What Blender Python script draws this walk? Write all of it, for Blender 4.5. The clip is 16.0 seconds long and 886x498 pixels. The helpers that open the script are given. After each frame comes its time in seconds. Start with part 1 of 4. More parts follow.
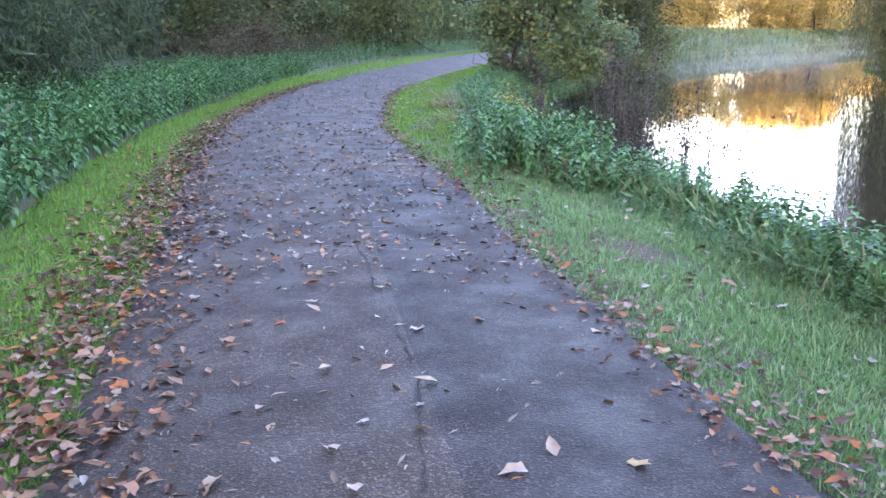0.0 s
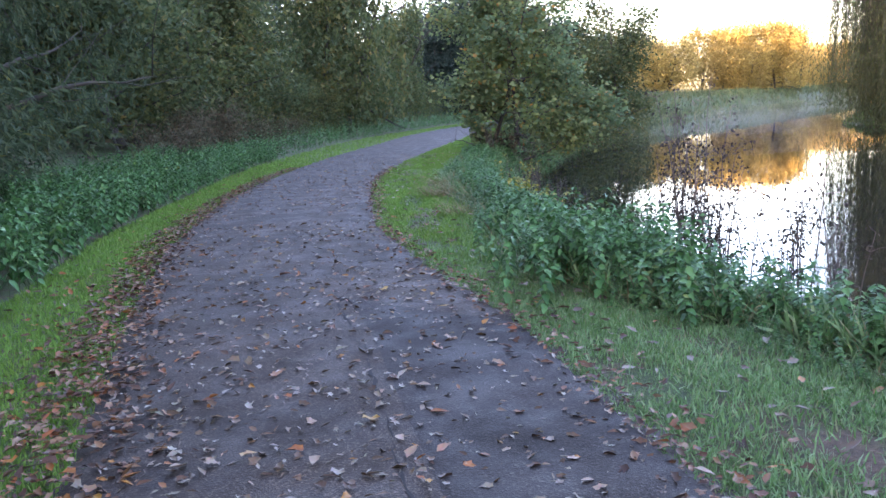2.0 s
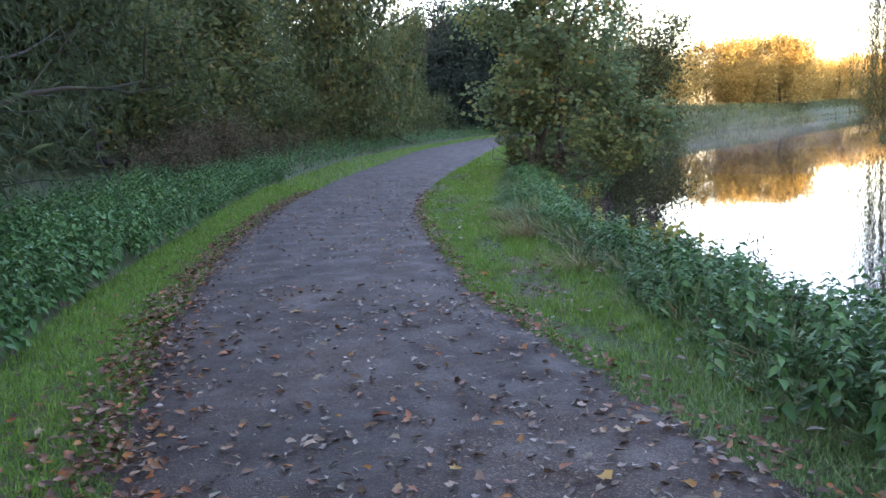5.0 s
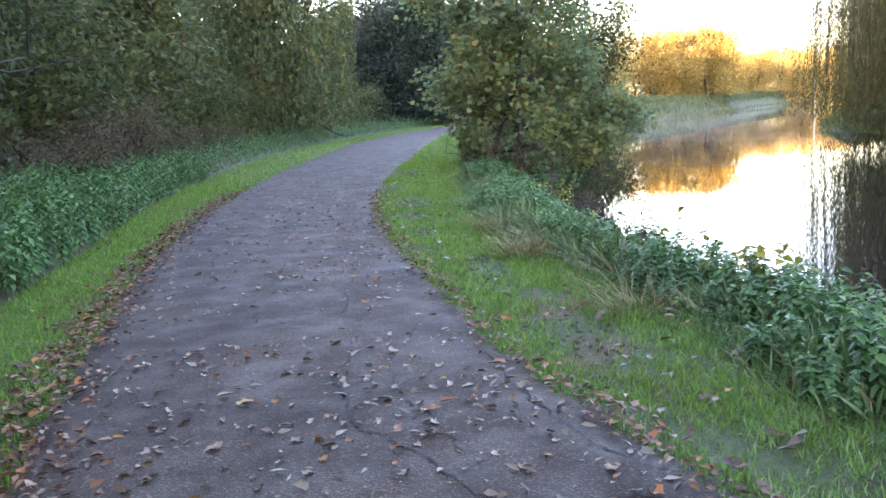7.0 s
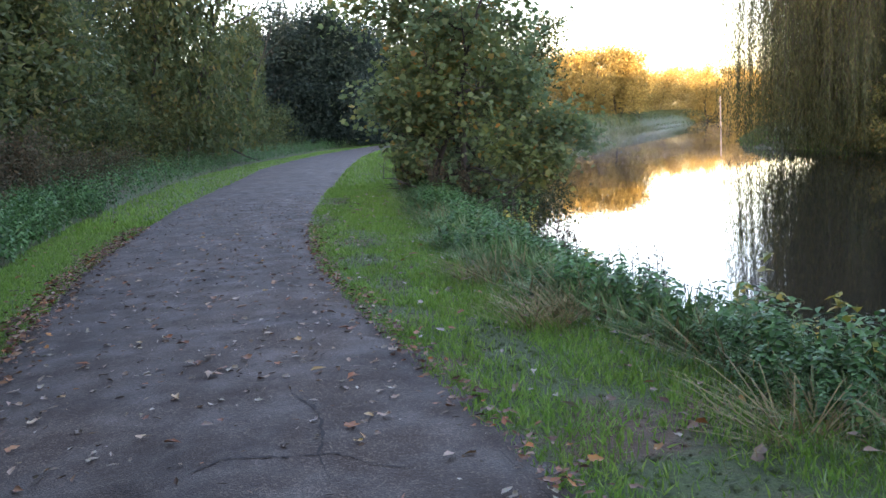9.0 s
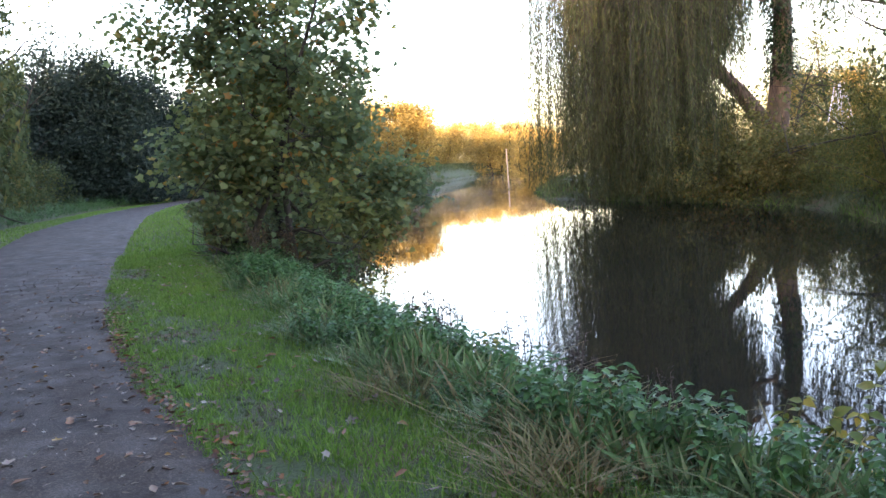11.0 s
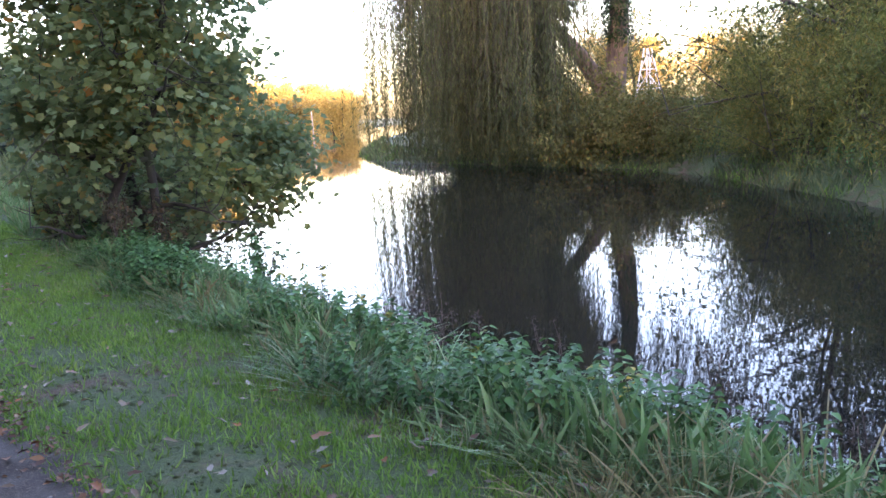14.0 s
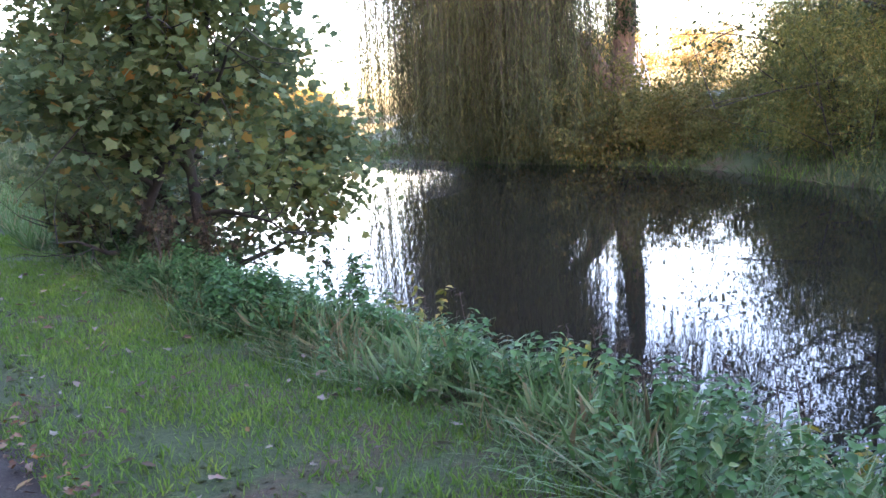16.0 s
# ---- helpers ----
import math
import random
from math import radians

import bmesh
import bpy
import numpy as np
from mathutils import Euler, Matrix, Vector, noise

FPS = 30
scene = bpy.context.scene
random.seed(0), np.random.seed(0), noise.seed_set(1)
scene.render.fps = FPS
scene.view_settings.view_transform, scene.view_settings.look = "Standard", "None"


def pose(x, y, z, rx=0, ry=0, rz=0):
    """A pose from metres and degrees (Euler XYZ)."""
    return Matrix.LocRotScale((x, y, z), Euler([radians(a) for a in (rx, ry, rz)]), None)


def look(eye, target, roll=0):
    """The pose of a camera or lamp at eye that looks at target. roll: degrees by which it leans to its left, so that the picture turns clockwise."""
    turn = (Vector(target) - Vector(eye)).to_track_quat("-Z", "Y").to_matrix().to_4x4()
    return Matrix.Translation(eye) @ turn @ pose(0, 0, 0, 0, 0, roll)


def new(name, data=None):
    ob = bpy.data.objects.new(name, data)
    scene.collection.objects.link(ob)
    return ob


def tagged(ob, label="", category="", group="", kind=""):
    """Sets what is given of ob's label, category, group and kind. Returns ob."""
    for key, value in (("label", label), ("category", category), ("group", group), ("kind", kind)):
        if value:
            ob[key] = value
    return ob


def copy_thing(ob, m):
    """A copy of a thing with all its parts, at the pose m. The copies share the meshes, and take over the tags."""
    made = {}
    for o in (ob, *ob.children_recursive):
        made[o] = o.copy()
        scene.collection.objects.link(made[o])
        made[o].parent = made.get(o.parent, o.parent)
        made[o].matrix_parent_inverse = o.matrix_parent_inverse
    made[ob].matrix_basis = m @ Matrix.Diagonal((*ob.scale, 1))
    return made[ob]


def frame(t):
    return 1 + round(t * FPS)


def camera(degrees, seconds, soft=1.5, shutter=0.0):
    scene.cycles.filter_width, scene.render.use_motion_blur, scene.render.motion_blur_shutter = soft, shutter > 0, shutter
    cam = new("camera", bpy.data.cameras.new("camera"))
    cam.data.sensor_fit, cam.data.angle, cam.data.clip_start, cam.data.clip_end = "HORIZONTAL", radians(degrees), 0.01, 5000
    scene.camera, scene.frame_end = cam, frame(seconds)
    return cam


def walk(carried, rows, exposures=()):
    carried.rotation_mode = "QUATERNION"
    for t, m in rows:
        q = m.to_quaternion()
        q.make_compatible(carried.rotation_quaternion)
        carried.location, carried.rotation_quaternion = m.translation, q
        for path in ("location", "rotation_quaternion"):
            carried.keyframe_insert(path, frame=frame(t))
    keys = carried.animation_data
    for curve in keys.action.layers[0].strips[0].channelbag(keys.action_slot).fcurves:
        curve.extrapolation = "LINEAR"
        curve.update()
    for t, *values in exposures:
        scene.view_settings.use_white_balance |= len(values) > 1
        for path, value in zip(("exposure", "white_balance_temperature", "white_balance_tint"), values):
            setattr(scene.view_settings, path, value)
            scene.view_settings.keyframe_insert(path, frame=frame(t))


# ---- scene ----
cam = camera(54.9, 16.0)
METRES, EYE, TILT, LEAN, TURN = 20.5, 1.46, -14.1, 0.3, 0.0
ROWS = [
    (0.0, 0.0, 0.0, 0.0, 0.0, 0.0, -0.0),
    (0.5, -0.0045, 0.0266, 0.0075, -1.56, -0.07, 1.98),
    (1.0, -0.0103, 0.0553, 0.0152, -1.27, 0.59, 2.99),
    (1.5, -0.0198, 0.0822, 0.0246, -1.79, -0.31, 2.76),
    (2.0, -0.0242, 0.1147, 0.0317, -1.69, 4.79, 3.34),
    (2.5, -0.0333, 0.1408, 0.0388, -1.68, 4.73, 3.12),
    (3.0, -0.0369, 0.1704, 0.046, -1.85, 5.85, 3.63),
    (3.5, -0.0477, 0.1998, 0.0528, -1.33, 5.46, 2.88),
    (6.0, -0.0851, 0.3478, 0.094, -5.04, 5.75, 3.72),
    (6.5, -0.0886, 0.3798, 0.0998, -6.7, 5.36, 3.96),
    (7.0, -0.0976, 0.4107, 0.1068, -7.22, 4.86, 4.6),
    (7.5, -0.0994, 0.4425, 0.1136, -8.34, 4.63, 5.01),
    (8.0, -0.1042, 0.4721, 0.1202, -9.34, 4.22, 4.36),
    (8.5, -0.1053, 0.5019, 0.1278, -13.59, 4.67, 5.06),
    (9.0, -0.1089, 0.5326, 0.137, -13.03, 5.68, 6.64),
    (9.5, -0.1103, 0.5622, 0.1472, -13.41, 6.22, 7.58),
    (10.0, -0.1078, 0.596, 0.1551, -19.34, 7.56, 8.86),
    (12.5, -0.1157, 0.7421, 0.1925, -33.31, 4.44, 13.11),
    (13.0, -0.1171, 0.7702, 0.2002, -37.92, 3.09, 13.96),
    (13.5, -0.1163, 0.8007, 0.2068, -39.72, 2.6, 13.55),
    (14.0, -0.1203, 0.8271, 0.2163, -40.86, 1.92, 12.81),
    (14.5, -0.1164, 0.8599, 0.2227, -41.15, 1.95, 12.88),
    (15.0, -0.1186, 0.8882, 0.23, -42.0, 1.66, 11.85),
    (15.5, -0.1125, 0.9199, 0.238, -43.17, 1.43, 13.42),
    (16.0, -0.1165, 0.952, 0.2472, -43.3, 1.28, 13.49),
]
walk(cam, [(t, pose(0, 0, EYE, TILT, LEAN, TURN) @ pose(METRES * x, METRES * y, METRES * z, 90 + pitch, roll, yaw)) for t, x, y, z, yaw, pitch, roll in ROWS],
     [(0.0, 5.05, 6500, 43), (1.5, 4.95, 6450, 43), (2.2, 4.35, 6450, 42), (3.0, 4.4, 6500, 42), (3.5, 4.3, 6600, 41), (6.0, 4.05, 6850, 39), (6.5, 4.22, 6900, 39), (7.0, 4.7, 6950, 38), (8.0, 4.55, 7000, 38), (9.0, 4.0, 7050, 36), (10.0, 3.88, 7050, 36), (12.5, 4.0, 6800, 38), (13.0, 4.1, 6750, 40), (14.0, 4.3, 6600, 43), (15.0, 4.6, 6500, 45), (16.0, 4.42, 6500, 44)])

# ---- light: clear sky after sunrise, low sun behind the wood ----
SUN_UP = radians(6.5)
SUN_DIR = Vector((-0.80, -0.60, 0.0)).normalized()      # towards the sun, on the plan
world = bpy.data.worlds.new("sky")
scene.world = world
world.use_nodes = True
wn = world.node_tree
sky = wn.nodes.new("ShaderNodeTexSky")
sky.sky_type = "NISHITA"
sky.sun_disc = False
sky.sun_elevation = SUN_UP
sky.sun_rotation = math.atan2(SUN_DIR.x, SUN_DIR.y)
sky.air_density, sky.dust_density, sky.ozone_density = 1.0, 2.2, 1.6
wn.links.new(sky.outputs[0], wn.nodes["Background"].inputs[0])
wn.nodes["Background"].inputs[1].default_value = 0.15
sun_data = bpy.data.lights.new("sun", "SUN")
sun_data.energy, sun_data.angle, sun_data.color = 2.4, radians(0.6), (1.0, 0.76, 0.45)
sun = new("sun", sun_data)
sun.matrix_world = look((0, 0, 40), Vector((0, 0, 40)) - Vector((SUN_DIR.x * math.cos(SUN_UP), SUN_DIR.y * math.cos(SUN_UP), math.sin(SUN_UP))))


# ---- materials ----
def material(name):
    m = bpy.data.materials.new(name)
    m.use_nodes = True
    return m, m.node_tree.nodes, m.node_tree.links, m.node_tree.nodes["Principled BSDF"]


def noise_node(nodes, links, scale, detail=4, vec=None, rough=0.55):
    n = nodes.new("ShaderNodeTexNoise")
    n.inputs["Scale"].default_value, n.inputs["Detail"].default_value, n.inputs["Roughness"].default_value = scale, detail, rough
    if vec is not None:
        links.new(vec, n.inputs["Vector"])
    return n


def ramp_node(nodes, links, fac, stops):
    r = nodes.new("ShaderNodeValToRGB")
    while len(r.color_ramp.elements) < len(stops):
        r.color_ramp.elements.new(0.5)
    for e, (p, c) in zip(r.color_ramp.elements, stops):
        e.position, e.color = p, (*c, 1)
    links.new(fac, r.inputs[0])
    return r


def mix_node(nodes, links, fac, a, b, mode="MIX"):
    m = nodes.new("ShaderNodeMix")
    m.data_type, m.blend_type = "RGBA", mode
    for socket, v in ((m.inputs[0], fac), (m.inputs[6], a), (m.inputs[7], b)):
        if isinstance(v, (int, float)):
            socket.default_value = v
        elif isinstance(v, tuple):
            socket.default_value = (*v, 1)
        else:
            links.new(v, socket)
    return m.outputs[2]


def leaf_material(name, stops, rough=0.5, through_light=0.3, patch=0.6, tint=(0.7, 0.75, 0.6), per_object=False):
    """Leaves: every leaf has its own colour from the stops, and patches of the plant differ."""
    m, nodes, links, bsdf = material(name)
    if per_object:
        rnd = nodes.new("ShaderNodeObjectInfo").outputs["Random"]
    else:
        rnd = nodes.new("ShaderNodeNewGeometry").outputs["Random Per Island"]
    col = ramp_node(nodes, links, rnd, stops).outputs[0]
    coord = nodes.new("ShaderNodeNewGeometry").outputs["Position"]
    big = noise_node(nodes, links, patch, 3, coord)
    fac = nodes.new("ShaderNodeMapRange")
    fac.inputs["From Min"].default_value, fac.inputs["From Max"].default_value = 0.4, 0.65
    links.new(big.outputs[0], fac.inputs["Value"])
    col = mix_node(nodes, links, fac.outputs[0], col, mix_node(nodes, links, 1.0, col, tint, "MULTIPLY"))
    fine = noise_node(nodes, links, 60, 3, coord)
    col = mix_node(nodes, links, 0.35, col, mix_node(nodes, links, 1.0, col, fine.outputs[1], "OVERLAY"))
    links.new(col, bsdf.inputs["Base Color"])
    bsdf.inputs["Roughness"].default_value = rough
    bsdf.inputs["Specular IOR Level"].default_value = 0.22
    tr = nodes.new("ShaderNodeBsdfTranslucent")
    links.new(col, tr.inputs[0])
    mx = nodes.new("ShaderNodeMixShader")
    mx.inputs[0].default_value = through_light
    links.new(bsdf.outputs[0], mx.inputs[1])
    links.new(tr.outputs[0], mx.inputs[2])
    links.new(mx.outputs[0], nodes["Material Output"].inputs["Surface"])
    return m


def bark_material(name, a, b, scale=6.0):
    m, nodes, links, bsdf = material(name)
    coord = nodes.new("ShaderNodeTexCoord")
    mp = nodes.new("ShaderNodeMapping")
    mp.inputs["Scale"].default_value = (1, 1, 0.25)
    links.new(coord.outputs["Object"], mp.inputs[0])
    n = noise_node(nodes, links, scale, 6, mp.outputs[0], 0.65)
    moss = noise_node(nodes, links, 1.2, 3, coord.outputs["Object"])
    col = ramp_node(nodes, links, n.outputs[0], [(0.3, a), (0.7, b)]).outputs[0]
    col = mix_node(nodes, links, ramp_node(nodes, links, moss.outputs[0], [(0.5, (0, 0, 0)), (0.65, (1, 1, 1))]).outputs[0], col, mix_node(nodes, links, 0.5, col, (0.08, 0.09, 0.04)))
    links.new(col, bsdf.inputs["Base Color"])
    bsdf.inputs["Roughness"].default_value = 0.9
    bump = nodes.new("ShaderNodeBump")
    bump.inputs["Strength"].default_value, bump.inputs["Distance"].default_value = 0.8, 0.03
    links.new(n.outputs[0], bump.inputs["Height"])
    links.new(bump.outputs[0], bsdf.inputs["Normal"])
    return m


def asphalt_material(name, dark, light, chip):
    m, nodes, links, bsdf = material(name)
    pos = nodes.new("ShaderNodeNewGeometry").outputs["Position"]
    grit = noise_node(nodes, links, 70, 5, pos, 0.8)
    stone = nodes.new("ShaderNodeTexVoronoi")
    stone.inputs["Scale"].default_value = 110
    links.new(pos, stone.inputs["Vector"])
    worn = noise_node(nodes, links, 0.7, 5, pos, 0.6)
    damp = noise_node(nodes, links, 2.6, 4, pos, 0.6)
    base = ramp_node(nodes, links, grit.outputs[0], [(0.35, dark), (0.62, light), (0.72, chip)]).outputs[0]
    speck = ramp_node(nodes, links, stone.outputs["Color"], [(0.62, (0, 0, 0)), (0.92, (1, 1, 1))]).outputs[0]
    base = mix_node(nodes, links, mix_node(nodes, links, 1.0, speck, (0.62, 0.62, 0.62), "MULTIPLY"), base, chip)
    dirt = ramp_node(nodes, links, worn.outputs[0], [(0.36, (0.62, 0.58, 0.56)), (0.5, (0.95, 0.92, 0.92)), (0.64, (1.3, 1.25, 1.24))]).outputs[0]
    base = mix_node(nodes, links, 1.0, base, dirt, "MULTIPLY")
    loose = noise_node(nodes, links, 4.5, 6, pos, 0.7)
    base = mix_node(nodes, links, ramp_node(nodes, links, loose.outputs[0], [(0.54, (0, 0, 0)), (0.66, (0.7, 0.7, 0.7))]).outputs[0], base, mix_node(nodes, links, 1.0, base, (0.45, 0.38, 0.35), "MULTIPLY"))
    links.new(base, bsdf.inputs["Base Color"])
    wet = ramp_node(nodes, links, damp.outputs[0], [(0.35, (0.62, 0.62, 0.62)), (0.65, (0.9, 0.9, 0.9))]).outputs[0]
    links.new(wet, bsdf.inputs["Roughness"])
    bsdf.inputs["Specular IOR Level"].default_value = 0.3
    add = nodes.new("ShaderNodeMath")
    add.operation = "ADD"
    links.new(grit.outputs[0], add.inputs[0])
    links.new(stone.outputs["Distance"], add.inputs[1])
    bump = nodes.new("ShaderNodeBump")
    bump.inputs["Strength"].default_value, bump.inputs["Distance"].default_value = 0.4, 0.008
    links.new(add.outputs[0], bump.inputs["Height"])
    links.new(bump.outputs[0], bsdf.inputs["Normal"])
    return m


def soil_material():
    m, nodes, links, bsdf = material("soil_and_moss")
    pos = nodes.new("ShaderNodeNewGeometry").outputs["Position"]
    a = noise_node(nodes, links, 1.3, 6, pos, 0.65)
    b = noise_node(nodes, links, 30, 5, pos, 0.7)
    mud = ramp_node(nodes, links, b.outputs[0], [(0.3, (0.03, 0.017, 0.009)), (0.55, (0.085, 0.052, 0.028)), (0.75, (0.17, 0.115, 0.07))]).outputs[0]
    green = ramp_node(nodes, links, b.outputs[0], [(0.3, (0.018, 0.032, 0.008)), (0.7, (0.06, 0.10, 0.022))]).outputs[0]
    col = mix_node(nodes, links, ramp_node(nodes, links, a.outputs[0], [(0.36, (0, 0, 0)), (0.5, (1, 1, 1))]).outputs[0], mud, green)
    links.new(col, bsdf.inputs["Base Color"])
    bsdf.inputs["Roughness"].default_value = 0.9
    bump = nodes.new("ShaderNodeBump")
    bump.inputs["Strength"].default_value, bump.inputs["Distance"].default_value = 0.9, 0.05
    links.new(b.outputs[0], bump.inputs["Height"])
    links.new(bump.outputs[0], bsdf.inputs["Normal"])
    return m


def water_material():
    m, nodes, links, bsdf = material("still_river_water")
    pos = nodes.new("ShaderNodeNewGeometry").outputs["Position"]
    mp = nodes.new("ShaderNodeMapping")
    mp.inputs["Scale"].default_value = (1.0, 0.35, 1)
    mp.inputs["Rotation"].default_value = (0, 0, radians(40))
    links.new(pos, mp.inputs[0])
    n = noise_node(nodes, links, 1.6, 3, mp.outputs[0])
    n2 = noise_node(nodes, links, 0.12, 2, pos)
    mul = nodes.new("ShaderNodeMath")
    mul.operation = "MULTIPLY"
    links.new(n.outputs[0], mul.inputs[0])
    links.new(n2.outputs[0], mul.inputs[1])
    bump = nodes.new("ShaderNodeBump")
    bump.inputs["Strength"].default_value, bump.inputs["Distance"].default_value = 0.07, 0.05
    links.new(mul.outputs[0], bump.inputs["Height"])
    links.new(bump.outputs[0], bsdf.inputs["Normal"])
    bsdf.inputs["Base Color"].default_value = (0.008, 0.009, 0.008, 1)
    bsdf.inputs["Roughness"].default_value = 0.02
    bsdf.inputs["IOR"].default_value = 1.33
    return m


def plain_material(name, col, rough=0.6):
    m, nodes, links, bsdf = material(name)
    pos = nodes.new("ShaderNodeTexCoord").outputs["Object"]
    n = noise_node(nodes, links, 8, 5, pos, 0.65)
    links.new(mix_node(nodes, links, n.outputs[0], tuple(c * 0.75 for c in col), tuple(min(1, c * 1.2) for c in col)), bsdf.inputs["Base Color"])
    bsdf.inputs["Roughness"].default_value = rough
    return m


ASPHALT = asphalt_material("worn_damp_asphalt", (0.0140, 0.0095, 0.0062), (0.0360, 0.0255, 0.0172), (0.125, 0.099, 0.074))
ASPHALT_NEW = asphalt_material("smoother_asphalt", (0.0085, 0.0064, 0.0049), (0.022, 0.0170, 0.0130), (0.075, 0.064, 0.053))
SOIL = soil_material()
WATER = water_material()
CRACK = plain_material("crack_dirt", (0.007, 0.006, 0.005), 0.95)
GRASS = leaf_material("verge_grass", [(0.0, (0.068, 0.160, 0.022)), (0.6, (0.115, 0.245, 0.040)), (1.0, (0.18, 0.29, 0.07))], 0.5, 0.38, 2.2, (0.95, 0.86, 0.75))
BANK_GRASS = leaf_material("dewy_bank_grass", [(0.0, (0.06, 0.13, 0.038)), (0.5, (0.125, 0.23, 0.085)), (0.85, (0.22, 0.32, 0.15)), (0.93, (0.28, 0.25, 0.13)), (1.0, (0.17, 0.12, 0.06))], 0.4, 0.3, 0.8, (0.75, 0.8, 0.75))
FROST_GRASS = leaf_material("frosted_verge_grass", [(0.0, (0.075, 0.165, 0.045)), (0.5, (0.14, 0.255, 0.095)), (0.9, (0.23, 0.34, 0.17)), (1.0, (0.25, 0.24, 0.12))], 0.5, 0.35, 1.4, (0.8, 0.85, 0.75))
FAR_GRASS = leaf_material("rank_bank_grass", [(0.0, (0.045, 0.075, 0.03)), (0.6, (0.085, 0.125, 0.05)), (1.0, (0.15, 0.15, 0.07))], 0.6, 0.35, 0.15, (0.8, 0.75, 0.7))
STRAW = leaf_material("dry_grass", [(0.0, (0.13, 0.10, 0.045)), (0.6, (0.24, 0.185, 0.085)), (1.0, (0.10, 0.12, 0.04))], 0.7, 0.25, 0.8)
NETTLE = leaf_material("nettle_leaves", [(0.0, (0.022, 0.075, 0.020)), (0.6, (0.052, 0.150, 0.042)), (0.97, (0.105, 0.225, 0.08)), (1.0, (0.16, 0.21, 0.06))], 0.42, 0.25, 0.5, (0.75, 0.8, 0.7))
YELLOW_LEAF = leaf_material("yellowing_leaves", [(0.0, (0.09, 0.13, 0.03)), (0.5, (0.22, 0.22, 0.04)), (1.0, (0.38, 0.27, 0.04))], 0.5, 0.35)
STEM = plain_material("green_stems", (0.05, 0.07, 0.025), 0.7)
DEAD = leaf_material("withered_leaves", [(0.0, (0.020, 0.018, 0.014)), (0.7, (0.045, 0.038, 0.029)), (1.0, (0.08, 0.062, 0.042))], 0.8, 0.15)
DEAD_STEM = plain_material("withered_stems", (0.07, 0.05, 0.04), 0.85)
SYCAMORE = leaf_material("sycamore_leaves", [(0.0, (0.090, 0.150, 0.075)), (0.6, (0.125, 0.195, 0.095)), (0.93, (0.165, 0.21, 0.09)), (0.98, (0.25, 0.20, 0.065)), (1.0, (0.30, 0.16, 0.05))], 0.6, 0.48, 0.5, (1.25, 1.0, 0.62))
WILLOW = leaf_material("weeping_willow_leaves", [(0.0, (0.042, 0.060, 0.022)), (0.6, (0.072, 0.094, 0.036)), (1.0, (0.115, 0.118, 0.042))], 0.6, 0.35, 0.25, (0.8, 0.78, 0.72))
SALLOW = leaf_material("olive_sallow_leaves", [(0.0, (0.07, 0.09, 0.026)), (0.5, (0.125, 0.14, 0.042)), (0.88, (0.17, 0.16, 0.05)), (1.0, (0.22, 0.15, 0.05))], 0.6, 0.35, 0.5, (0.95, 0.85, 0.7))
OSIER_YELLOW = leaf_material("yellowing_osier_leaves", [(0.0, (0.07, 0.10, 0.028)), (0.5, (0.145, 0.165, 0.042)), (0.88, (0.23, 0.20, 0.05)), (1.0, (0.32, 0.22, 0.055))], 0.55, 0.4, 0.3, (0.65, 0.8, 0.75))
OSIER = leaf_material("grey_willow_leaves", [(0.0, (0.036, 0.062, 0.030)), (0.7, (0.062, 0.096, 0.046)), (0.96, (0.095, 0.122, 0.052)), (1.0, (0.17, 0.155, 0.04))], 0.6, 0.4, 0.3, (0.65, 0.65, 0.6))
# blue of the distance haze is mixed into this dark leaf colour
DARK = leaf_material("dark_haze_tinted_leaves", [(0.0, (0.022, 0.040, 0.033)), (0.7, (0.034, 0.057, 0.045)), (1.0, (0.048, 0.075, 0.052))], 0.65, 0.35, 0.15)
MIXED = leaf_material("autumn_thicket_leaves", [(0.0, (0.040, 0.066, 0.028)), (0.6, (0.066, 0.097, 0.038)), (0.9, (0.10, 0.118, 0.04)), (1.0, (0.14, 0.12, 0.04))], 0.65, 0.4, 0.22, (1.2, 0.95, 0.7))
BROWN = leaf_material("bramble_and_dead_stalks", [(0.0, (0.05, 0.055, 0.03)), (0.5, (0.09, 0.08, 0.045)), (1.0, (0.15, 0.095, 0.055))], 0.7, 0.3, 0.5)
GOLD = leaf_material("golden_autumn_leaves", [(0.0, (0.24, 0.175, 0.05)), (0.6, (0.38, 0.27, 0.075)), (1.0, (0.50, 0.36, 0.10))], 0.7, 0.4, 0.08, (0.65, 0.7, 0.75))
IVY = leaf_material("ivy_leaves", [(0.0, (0.012, 0.030, 0.012)), (1.0, (0.035, 0.07, 0.022))], 0.4, 0.2)
LITTER = leaf_material("fallen_leaves", [(0.0, (0.055, 0.030, 0.018)), (0.4, (0.12, 0.072, 0.042)), (0.55, (0.17, 0.135, 0.105)), (0.82, (0.24, 0.205, 0.17)), (0.93, (0.22, 0.075, 0.025)), (1.0, (0.26, 0.13, 0.03))], 0.42, 0.1, 2.0)
LITTER_BROWN = leaf_material("brown_leaf_drift", [(0.0, (0.04, 0.020, 0.012)), (0.4, (0.095, 0.045, 0.022)), (0.65, (0.15, 0.075, 0.032)), (0.8, (0.23, 0.165, 0.11)), (0.92, (0.22, 0.07, 0.02)), (1.0, (0.28, 0.12, 0.025))], 0.5, 0.1, 3.0, (0.75, 0.65, 0.6))
